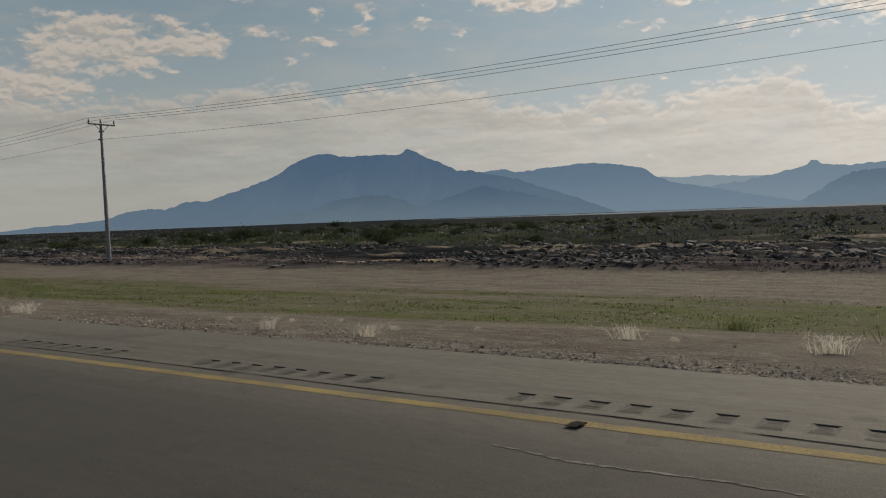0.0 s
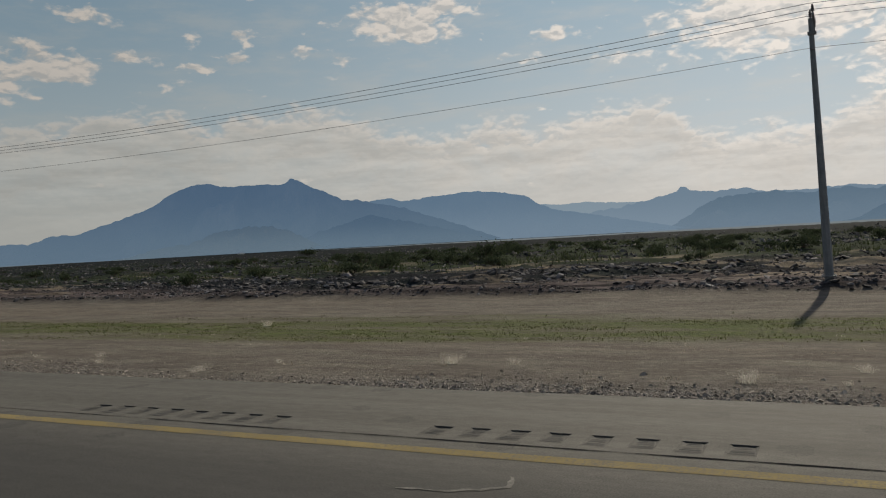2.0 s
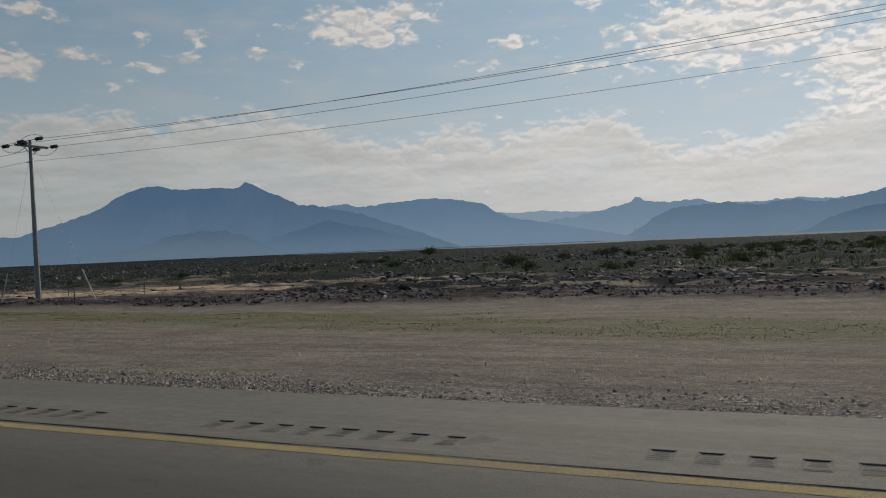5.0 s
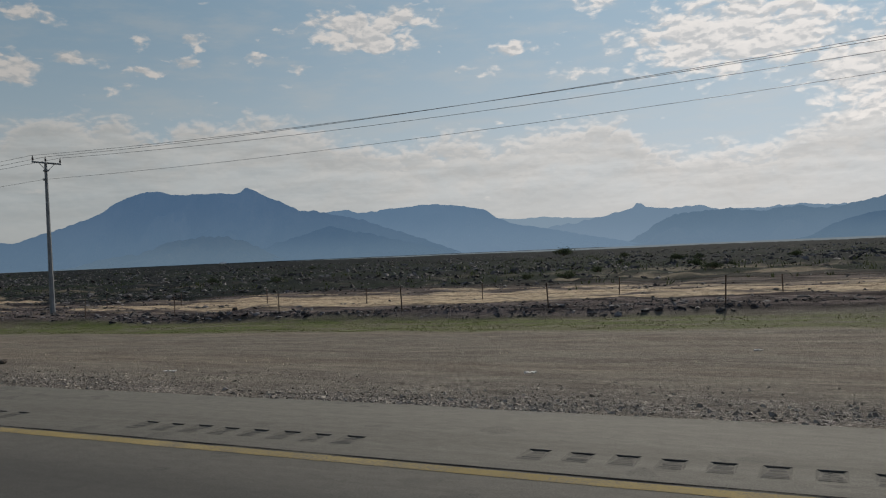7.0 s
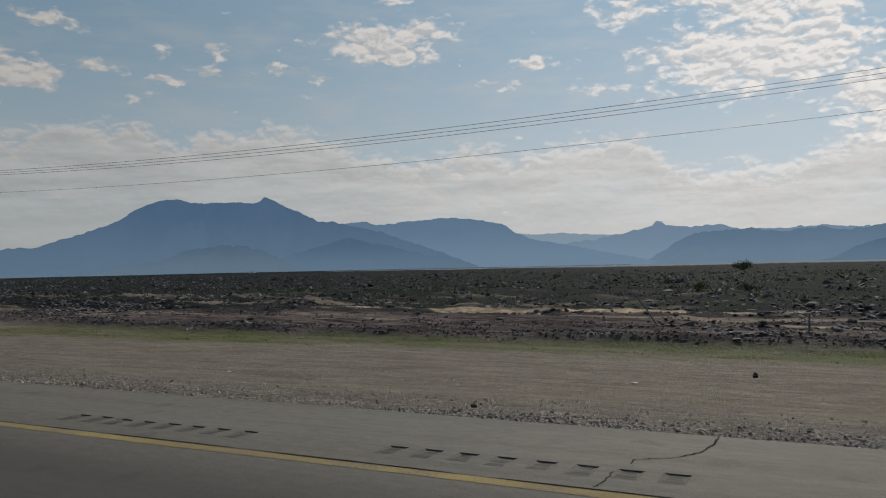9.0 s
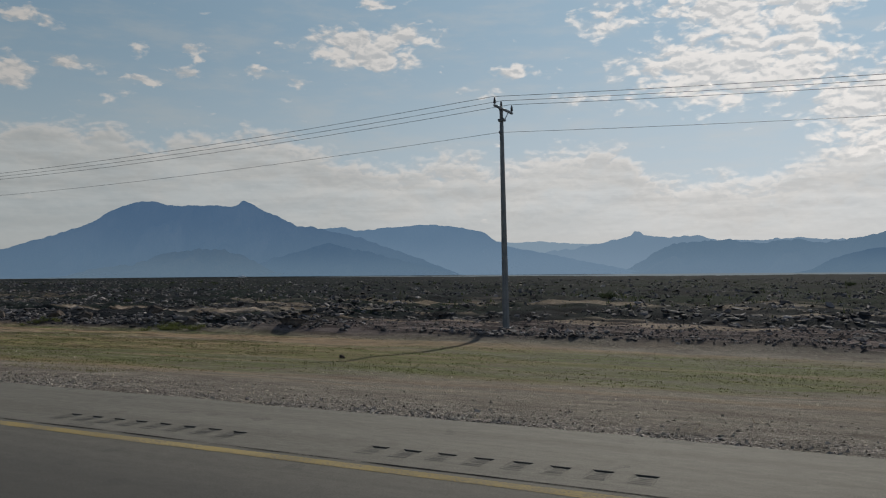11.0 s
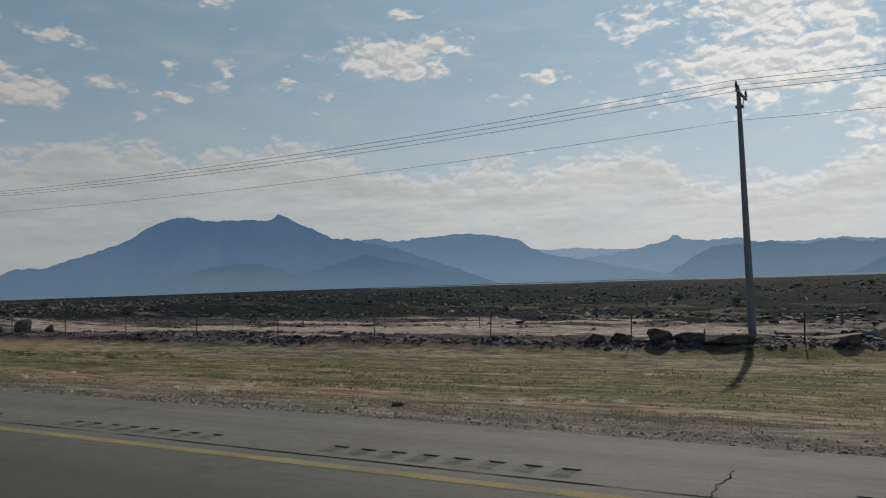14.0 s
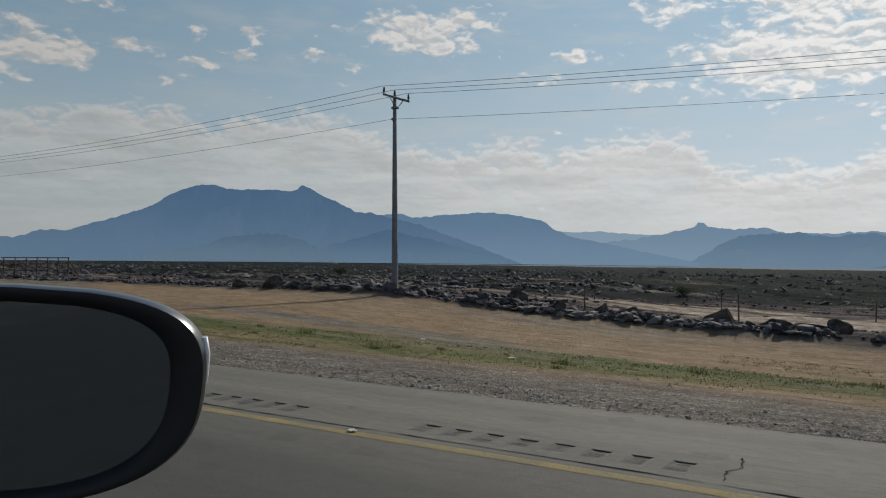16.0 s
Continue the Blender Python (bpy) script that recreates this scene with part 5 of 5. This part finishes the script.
MORE_BOULDERS = [
    (358.2, 36.0, 1.3, 0.8), (344.6, 33.0, 1.4, 0.5), (397.5, 32.4, 1.1, 0.4), (391.6, 32.6, 1.2, 0.4),
    (403.0, 32.2, 0.9, 0.5), (375.0, 33.0, 0.9, 0.5), (352.0, 33.0, 1.0, 0.5), (500.5, 32.5, 0.9, 0.5),
    (489.0, 34.8, 0.7, 0.4), (491.5, 33.8, 0.8, 0.45), (408.0, 33.0, 0.9, 0.5),
]


def boulder_mesh(seed):
    """A rough block: a ball cut by random planes and pitted by noise."""
    rng = random.Random(seed)
    bm = bmesh.new()
    bmesh.ops.create_icosphere(bm, subdivisions=4, radius=0.5)
    off = Vector((seed * 3.7, seed * 1.9, 0))
    cuts = [(Vector((rng.gauss(0, 1), rng.gauss(0, 1), rng.gauss(0, 0.8))).normalized(), rng.uniform(0.24, 0.40)) for _ in range(9)]
    for v in bm.verts:
        p = v.co.copy()
        q = p * (1.1 + 0.35 * noise.noise(p * 1.7 + off))
        for normal, reach in cuts:
            over = q.dot(normal) - reach
            if over > 0:
                q -= normal * over
        q *= 1 + 0.07 * noise.noise(p * 4.0 + off) + 0.04 * noise.noise(p * 13 + off)
        q.z = max(q.z, -0.42)
        v.co = q
    me = bpy.data.meshes.new("boulder")
    bm.to_mesh(me)
    bm.free()
    me.materials.append(BOULDER)
    return me


def build_boulders():
    shapes = [boulder_mesh(k) for k in range(8)]
    for i, (s, d, w, h) in enumerate(BOULDERS + MORE_BOULDERS):
        ob = new("boulder", shapes[i % 8])
        p = at(s, d, land_at(s, d) + h * (0.22 if s > 405 else 0.14))
        ob.matrix_world = pose(p.x, p.y, p.z, 0, 0, turn(s) + 25 * math.sin(i * 2.3)) @ Matrix.Diagonal((w * 1.1, w * 0.9, h * 1.2, 1))
        tagged(ob, "dark basalt boulder at the edge of the lava field" if w < 1.2 else "large dark flat-topped basalt boulder on sandy ground", "boulder", "boulders along the berm")


def shrub(seed, ob):
    """Many thin twigs from one root and a ragged crown of small leaves."""
    rng = random.Random(seed)
    bm = bmesh.new()
    tips = []
    for i in range(18):
        a, out = rng.uniform(0, 6.28), rng.uniform(0.2, 0.95)
        tip = Vector((math.cos(a) * out, math.sin(a) * out, rng.uniform(0.3, 0.88) * (1.1 - 0.5 * out)))
        mid = tip * 0.5 + Vector((rng.uniform(-0.08, 0.08), rng.uniform(-0.08, 0.08), 0.1))
        tube(bm, [(0, 0, -0.05), mid, tip], 0.022, 4, 0.006)
        tips += [tip, mid + Vector((0, 0, 0.12)), mid.lerp(tip, 0.6)]
    part("woody_base", bm, WOOD, ob)
    bm = bmesh.new()
    for tip in tips:
        for j in range(rng.randint(10, 22)):
            c = tip + Vector((rng.gauss(0, 0.13), rng.gauss(0, 0.13), rng.gauss(0, 0.10)))
            if c.z < 0.03:
                continue
            r = rng.uniform(0.04, 0.08)
            m = Matrix.Translation(c) @ Euler((rng.uniform(0, 6.3), rng.uniform(0, 6.3), rng.uniform(0, 6.3))).to_matrix().to_4x4()
            q = [bm.verts.new(m @ Vector(v)) for v in ((-r, 0, 0), (0, -r * 0.5, 0), (r * 1.3, 0, 0.01), (0, r * 0.5, 0))]
            bm.faces.new(q)
    part("foliage", bm, LEAF, ob)


SHRUBS = [
    (94.0, 79.0, 2.4), (120.6, 144.0, 2.6), (105.4, 112.0, 2.3), (102.0, 43.3, 1.25), (124.6, 107.0, 2.0), (300.0, 275.0, 3.6),
    (110.0, 95.0, 1.9), (99.0, 66.0, 1.5), (115.0, 85.0, 1.8), (108.0, 58.0, 1.3), (93.0, 52.0, 1.2), (97.0, 95.0, 1.9),
]


def build_shrubs():
    bases = []
    for k in range(4):
        s, d, h = SHRUBS[k]
        p = at(s, d, land_at(s, d))
        ob = new("shrub")
        tagged(ob, "low dark green desert shrub among the lava rocks", "shrub", "shrubs of the lava field")
        ob.matrix_world = pose(p.x, p.y, p.z, 0, 0, 40 * k) @ Matrix.Diagonal((h * 0.95, h * 0.95, h, 1))
        shrub(40 + k, ob)
        bases.append(ob)
    rng = random.Random(77)
    more = [(rng.uniform(60, 175), rng.uniform(62, 200), rng.uniform(0.6, 1.5)) for _ in range(120)]
    more += [(rng.uniform(190, 235), rng.uniform(62, 130), rng.uniform(0.6, 1.3)) for _ in range(14)]
    more += [(rng.uniform(240, 600), rng.uniform(50, 220), rng.uniform(0.4, 1.0)) for _ in range(34)]
    more += [(rng.uniform(10, 90), rng.uniform(60, 160), rng.uniform(0.6, 1.4)) for _ in range(26)]
    for i, (s, d, h) in enumerate(SHRUBS[4:] + more):
        p = at(s, d, land_at(s, d))
        c = copy_thing(bases[i % 4], Matrix())
        c.matrix_basis = pose(p.x, p.y, p.z, 0, 0, 57 * i) @ Matrix.Diagonal((h * rng.uniform(0.9, 1.5), h * rng.uniform(0.9, 1.5), h, 1))


# s, d, size of pale dry tufts beside the road
TUFTS = [
    (3.6, 9.2, 0.45), (6.4, 7.6, 0.4), (8.2, 7.6, 0.42), (1.3, 8.9, 0.5), (31.0, 9.1, 0.35), (29.4, 8.6, 0.3), (28.8, 8.4, 0.4), (58.6, 7.9, 0.3),
    (62.3, 9.1, 0.3), (19.8, 7.5, 0.35), (14.8, 7.8, 0.45), (14.5, 7.4, 0.4), (92.9, 8.0, 0.3), (89.3, 8.0, 0.28), (86.6, 8.1, 0.35), (72.7, 18.0, 0.4),
    (353.6, 12.5, 0.5), (360.2, 13.2, 0.4), (375.6, 11.0, 0.4), (372.2, 11.2, 0.4),
]
MORE_TUFTS = [
    (368.4, 11.2, 0.42), (367.8, 11.8, 0.4), (386.1, 9.7, 0.4), (380.8, 12.4, 0.5), (380.0, 12.0, 0.4), (379.0, 11.5, 0.45), (403.6, 12.9, 0.4),
    (402.7, 12.7, 0.42), (400.1, 11.3, 0.35), (427.0, 11.5, 0.35), (363.8, 14.2, 0.4), (232.2, 11.6, 0.3), (48.8, 14.0, 0.3), (378.0, 11.0, 0.4), (0.4, 9.0, 0.35),
]


def tuft(seed, material, count=80, fluffy=0):
    """Thin bent blades from one root; fluffy adds soft seed heads."""
    rng = random.Random(seed)
    bm = bmesh.new()
    for i in range(count):
        a, out, h = rng.uniform(0, 6.28), abs(rng.gauss(0, 0.36)), rng.uniform(0.35, 1.0)
        root = Vector((rng.gauss(0, 0.14), rng.gauss(0, 0.14), -0.02))
        tip = root + Vector((math.cos(a) * out, math.sin(a) * out, h * 0.75))
        side = Vector((-math.sin(a), math.cos(a), 0)) * 0.006
        mid = root.lerp(tip, 0.55) + Vector((0, 0, 0.08))
        v = [bm.verts.new(p) for p in (root - side, root + side, mid + side * 0.8, mid - side * 0.8, tip)]
        bm.faces.new(v[:4])
        bm.faces.new((v[3], v[2], v[4]))
        for _ in range(fluffy if i % 2 == 0 else 0):
            c = tip.lerp(mid, rng.uniform(-0.1, 0.9)) + Vector((rng.gauss(0, 0.05), rng.gauss(0, 0.05), rng.gauss(0, 0.04)))
            u = Vector((rng.gauss(0, 1), rng.gauss(0, 1), rng.gauss(0, 1))).normalized() * rng.uniform(0.02, 0.05)
            w = Vector((rng.gauss(0, 1), rng.gauss(0, 1), rng.gauss(0, 1))).normalized() * 0.016
            bm.faces.new([bm.verts.new(p) for p in (c - u, c + w, c + u)])
    me = bpy.data.meshes.new("tuft")
    bm.to_mesh(me)
    bm.free()
    me.materials.append(material)
    return me


def build_tufts():
    kinds = [tuft(k, PLUME, 75, 8) for k in range(5)]
    rng = random.Random(30)
    faint = [(rng.uniform(340, 432), rng.uniform(8.5, 14), rng.uniform(0.12, 0.26)) for _ in range(48)]
    faint += [(rng.uniform(-2, 110), rng.uniform(7.0, 9.5), rng.uniform(0.10, 0.22)) for _ in range(36)]
    for i, (s, d, h) in enumerate(TUFTS + MORE_TUFTS + faint):
        p = at(s, d, land_at(s, d))
        ob = new("dry_grass_tuft", kinds[i % 5])
        ob.matrix_world = pose(p.x, p.y, p.z, 0, 0, 70 * i) @ Matrix.Diagonal((h * 1.2, h * 1.0, h * 0.62, 1))
        tagged(ob, "pale feathery dry grass tuft at the roadside", "grass tuft", "dry tufts along the verge")
    fresh = [tuft(20 + k, GRASS, 110) for k in range(3)]
    spots = [(478.6, 15.5, 0.4), (475.0, 14.0, 0.35), (471.0, 15.5, 0.3), (468.4, 16.4, 0.3), (482.0, 14.0, 0.3), (0.6, 11.0, 0.5), (-1.0, 10.2, 0.5),
             (3.0, 12.0, 0.35)]
    rng = random.Random(31)
    for _ in range(46):
        s = rng.uniform(446, 500)
        spots.append((s, float(np.interp(s, GREEN_S, GREEN_D)) + rng.gauss(0, 1.0), rng.uniform(0.10, 0.20)))
    for _ in range(40):
        s = rng.choice((350.5, 351.5, 352.5, 353.6, 363.3, 364.5, 375.9)) + rng.gauss(0, 0.5)
        spots.append((s, 32.0 + rng.gauss(0, 0.35), rng.uniform(0.25, 0.50)))
    for _ in range(60):
        s = rng.choice((437.0, 440.5, 444.0, 448.0, 455.0)) + rng.gauss(0, 1.6)
        spots.append((s, float(np.interp(s, [436, 447, 456], [24, 23.5, 17.5])) + rng.gauss(0, 1.2), rng.uniform(0.12, 0.32)))
    for i, (s, d, h) in enumerate(spots):
        p = at(s, d, land_at(s, d))
        ob = new("green_grass_tuft", fresh[i % 3])
        ob.matrix_world = pose(p.x, p.y, p.z, 0, 0, turn(s) + 25 * math.sin(i * 1.7)) @ Matrix.Diagonal((h * 2.6, h * 1.5, h * 0.8, 1))
        tagged(ob, "leafy green grass tuft on the sandy verge", "grass tuft", "green tufts along the verge")


def scrap(name, s, d, z, size, flat, seed, material, label, category):
    """A crumpled scrap lying on the ground."""
    rng = random.Random(seed)
    bm = bmesh.new()
    bmesh.ops.create_grid(bm, x_segments=6, y_segments=5, size=0.5)
    for v in bm.verts:
        v.co.z = flat * (0.5 + noise.noise(v.co * 3.1 + Vector((seed, 0, 0)))) + 0.15 * flat * rng.random()
        v.co.x *= 1 + 0.3 * noise.noise(v.co * 2 + Vector((0, seed, 0)))
        v.co.y *= 0.7 + 0.3 * noise.noise(v.co * 2 + Vector((0, 0, seed)))
    bmesh.ops.solidify(bm, geom=bm.faces[:], thickness=0.03)
    low = min(v.co.z for v in bm.verts)
    for v in bm.verts:
        v.co.z -= low
    ob = part(name, bm, material)
    p = at(s, d, z)
    ob.matrix_world = pose(p.x, p.y, p.z + 0.002, 0, 0, turn(s) + 37 * seed) @ Matrix.Diagonal((size, size, size, 1))
    tagged(ob, label, category, "litter along the road")


def build_litter():
    for i, (s, d, size) in enumerate([(233.9, 4.42, 0.17), (395.7, 4.5, 0.16), (467.7, 4.55, 0.13), (91.5, 4.5, 0.17), (378.0, 4.41, 0.2)]):
        scrap("paper_scrap", s, d, 0.006, size * 0.6, 0.10, i + 2, PAPER, "crumpled white paper scrap lying on the yellow line", "litter")
    for i, (s, d, size) in enumerate([(72.8, 4.42, 0.15), (2.1, 4.44, 0.13)]):
        scrap("rubber_scrap", s, d, 0.006, size, 0.05, i + 11, RUBBER, "torn black tyre rubber scrap on the asphalt", "litter")
    pale = [(73.2, 6.7, 0.12), (90.7, 7.8, 0.11), (90.8, 9.4, 0.12), (93.3, 9.6, 0.1), (273.2, 13.8, 0.2), (264.8, 17.2, 0.22), (199.8, 14.8, 0.2),
            (225.2, 13.8, 0.25), (203.7, 17.4, 0.22), (206.2, 10.7, 0.22), (472.5, 15.9, 0.25), (434.9, 33.0, 0.4), (437.4, 33.0, 0.4), (477.2, 33.9, 0.5),
            (349.75, 8.8, 0.2), (412.2, 33.5, 0.35), (476.5, 18.0, 0.2), (365.0, 9.4, 0.14), (211.5, 9.2, 0.2)]
    for i, (s, d, size) in enumerate(pale):
        scrap("plastic_scrap", s, d, land_at(s, d), size * 0.8, 0.16, i + 21, PAPER, "faded white plastic scrap on the dry verge", "litter")
    for i, (s, d, w, h) in enumerate([(74.1, 6.14, 0.13, 0.08), (46.9, 14.2, 0.16, 0.12), (46.6, 14.25, 0.16, 0.12), (349.9, 8.9, 0.34, 0.1), (332.7, 20.6, 0.4, 0.16),
                                      (392.1, 8.9, 0.11, 0.09), (385.1, 19.0, 0.16, 0.14), (411.5, 8.5, 0.22, 0.09), (422.8, 7.8, 0.16, 0.08), (262.9, 22.0, 0.25, 0.2),
                                      (264.2, 8.0, 0.12, 0.08), (216.0, 9.6, 0.25, 0.13), (437.4, 7.8, 0.2, 0.05)]):
        ob = new("stone", boulder_mesh(20 + i))
        p = at(s, d, (land_at(s, d) if d > 6.5 else 0.0) + h * 0.26)
        ob.matrix_world = pose(p.x, p.y, p.z, 0, 0, turn(s) + 31 * i) @ Matrix.Diagonal((w * 0.75, w * 0.6, h * 0.85, 1))
        tagged(ob, "single dark stone lying on the verge", "stone", "stones on the verge")
    for s, d, long, yaw, seed in ((173.62, 13.45, 0.85, 3, 1), (187.6, 13.9, 0.5, -4, 2), (347.9, 8.8, 0.34, 14, 3), (392.7, 6.95, 0.35, 4, 4)):
        bm = bmesh.new()
        bar(bm, (long, 0.09, 0.03), (0, 0, 0.015), 0.004)
        p = at(s, d, land_at(s, d) + 0.01)
        ob = part("plank", bm, RUBBER if seed < 3 else DRIFTWOOD)
        ob.matrix_world = pose(p.x, p.y, p.z, 0, 0, turn(s) + yaw)
        tagged(ob, "dark flat plank lying on the dirt verge" if seed < 3 else "short weathered pale plank lying on the gravel", "plank")


# ---------------------------------------------------------------- the car's door mirror, where the drive ends
def mirror_outline(inset, n=64):
    """The mirror's rim: a low flat top that falls to a tight outer corner, a raked side and a wide lower corner."""
    pts = []
    for i in range(n):
        a = 2 * math.pi * i / n
        c, q = math.cos(a), math.sin(a)
        power = 4.6 if q > 0 else (2.5 if c > 0 else 4.0)
        x = 0.250 * math.copysign(abs(c) ** (2 / power), c)
        y = 0.142 * math.copysign(abs(q) ** (2 / power), q)
        if y > 0:
            y -= 0.034 * max(x / 0.25, 0) ** 1.8
        x += 0.10 * y if x > 0 else 0
        side = 1 - inset * (0.165 if x > 0 else 0.1)
        pts.append((x * side, y * (1 - inset * 0.13)))
    return pts


def build_mirror():
    """The wing mirror of the car: housing, bezel, glass, indicator lens and foot."""
    ob = new("car_mirror")
    tagged(ob, "black car door mirror with dark tinted glass", "car mirror")
    eye = eye_pose(*PATH[-1][1:])
    ob.matrix_world = eye @ Matrix.Translation((-0.449, -0.150, -0.80)) @ Matrix.Diagonal((0.8, 0.8, 0.8, 1)) @ pose(0, 0, 0, 0, 14, -1.5)

    def shell(sizes):
        bm = bmesh.new()
        rings = []
        for scale, inset, z in sizes:
            rings.append([bm.verts.new((x * scale, y * scale, z)) for x, y in mirror_outline(inset)])
        n = len(rings[0])
        for a, b in zip(rings, rings[1:]):
            for i in range(n):
                bm.faces.new((a[i], b[i], b[(i + 1) % n], a[(i + 1) % n]))
        bm.faces.new(rings[-1])
        return bm

    part("housing", shell([(0.985, 0, 0.0), (1.0, 0, -0.010), (1.0, 0, -0.05), (0.91, 0, -0.12), (0.62, 0, -0.165), (0.2, 0, -0.18)]), GLOSS_BLACK, ob, smooth=True)
    part("bezel", shell([(0.985, 0, 0.0), (0.955, 0.1, 0.002), (0.97, 0.75, -0.004), (0.97, 0.95, -0.012), (0.97, 1.0, -0.018)]), RIM_BLACK, ob, "matt black rim round the glass", smooth=True)
    bm = bmesh.new()
    bm.faces.new([bm.verts.new((x * 0.975, y * 0.975, -0.013)) for x, y in mirror_outline(0.97)])
    part("mirror_glass", bm, GLASS, ob, "dark tinted mirror glass")
    bm = bmesh.new()
    tube(bm, [(0.2450, 0.072, -0.035), (0.2490, 0.05, -0.036), (0.2475, 0.02, -0.036), (0.2420, -0.005, -0.035)], 0.0065, 8)
    part("indicator_lens", bm, LENS, ob, "clear indicator lens on the outer edge", smooth=True)
    bm = bmesh.new()
    bar(bm, (0.13, 0.06, 0.08), (-0.28, -0.12, -0.08), 0.012)
    part("mounting_foot", bm, GLOSS_BLACK, ob)


def build_stain(s0, d0, long, wide, seed, material=SEAL):
    """A ragged smear on the asphalt."""
    a = np.linspace(0, 2 * np.pi, 40, endpoint=False)
    r = 0.6 + 0.8 * fbm(np.cos(a) * 2 + 5, np.sin(a) * 2 + 5, seed, 4)
    v = at_many(s0 + long / 2 * r * np.cos(a), d0 + wide / 2 * r * np.sin(a), np.full(40, 0.002))
    me = bpy.data.meshes.new("tar_stain")
    me.from_pydata(v.tolist(), [], [list(range(39, -1, -1))])
    me.materials.append(material)
    tagged(new("tar_stain", me), "dark ragged tar stain on the asphalt", "stain", kind="structure")


def build_cracks():
    build_crack([(2.38, 3.86), (2.2, 3.85), (1.85, 3.77), (1.52, 3.79), (1.07, 3.83), (0.6, 3.8)], 21, 0.05, DUST)
    build_crack([(59.97, 3.77), (59.69, 3.78), (59.5, 3.88), (59.39, 3.95), (59.44, 4.15)], 22, 0.05, DUST)
    build_stain(104.3, 3.88, 1.0, 0.16, 4, SMEAR)
    build_stain(19.3, 4.33, 0.32, 0.07, 6)
    build_crack([(261.33, 6.35), (261.32, 6.02), (261.36, 5.75), (261.50, 5.53), (261.72, 5.42), (261.72, 5.24)], 3, 0.014)
    build_crack([(261.78, 5.05), (261.75, 4.80), (261.78, 4.60)], 4, 0.012)
    build_crack([(464.99, 5.45), (464.94, 5.18), (464.99, 5.02), (464.96, 4.75)], 5, 0.016)
    build_crack([(73.40, 5.74), (73.39, 5.42), (73.38, 5.22), (73.33, 4.94)], 8, 0.016)
    build_crack([(349.5, 5.2), (350.1, 5.8), (350.6, 6.3)], 9, 0.006)
    build_crack([(392.6, 5.39), (392.53, 4.95), (392.48, 4.73)], 13, 0.014)
    build_crack([(406.67, 5.47), (406.65, 5.27), (406.68, 5.07), (406.66, 4.74)], 14, 0.016)
    build_crack([(451.31, 5.13), (451.25, 5.0), (451.28, 4.86), (451.22, 4.72)], 15, 0.018)
    build_crack([(451.26, 5.47), (451.19, 5.26)], 16, 0.018)


# ---------------------------------------------------------------- putting it together
build_clouds()
build_mountains()
build_ground()
build_road()
build_rumble()
build_line("lane_line", 4.447, 4.575, 0.002, PAINT, "worn solid yellow edge line painted on the asphalt", "road marking", 0.012, 7)
build_line("joint_seal", -0.008, 0.008, 0.0035, SEAL, "thin dark bitumen seal along the shoulder joint", "joint", 0.03, 19,
           ((0, 4.72), (14, 4.82), (29, 4.66), (43, 4.72), (58, 4.75), (73, 4.78), (87, 4.64), (103, 4.62), (173, 4.63), (246, 4.56), (260, 4.59), (348, 4.67), (375, 4.80), (420, 4.74), (436, 4.67), (450, 4.60), (463, 4.68)))
build_cracks()
build_power_line()
build_pipe_coil()
build_marker_post()
build_fences()
build_gate()
build_loose_posts()
build_dome()
build_boulders()
build_shrubs()
build_tufts()
build_litter()
build_mirror()
build_lava()
build_scrub()
build_gravel()
build_grass()
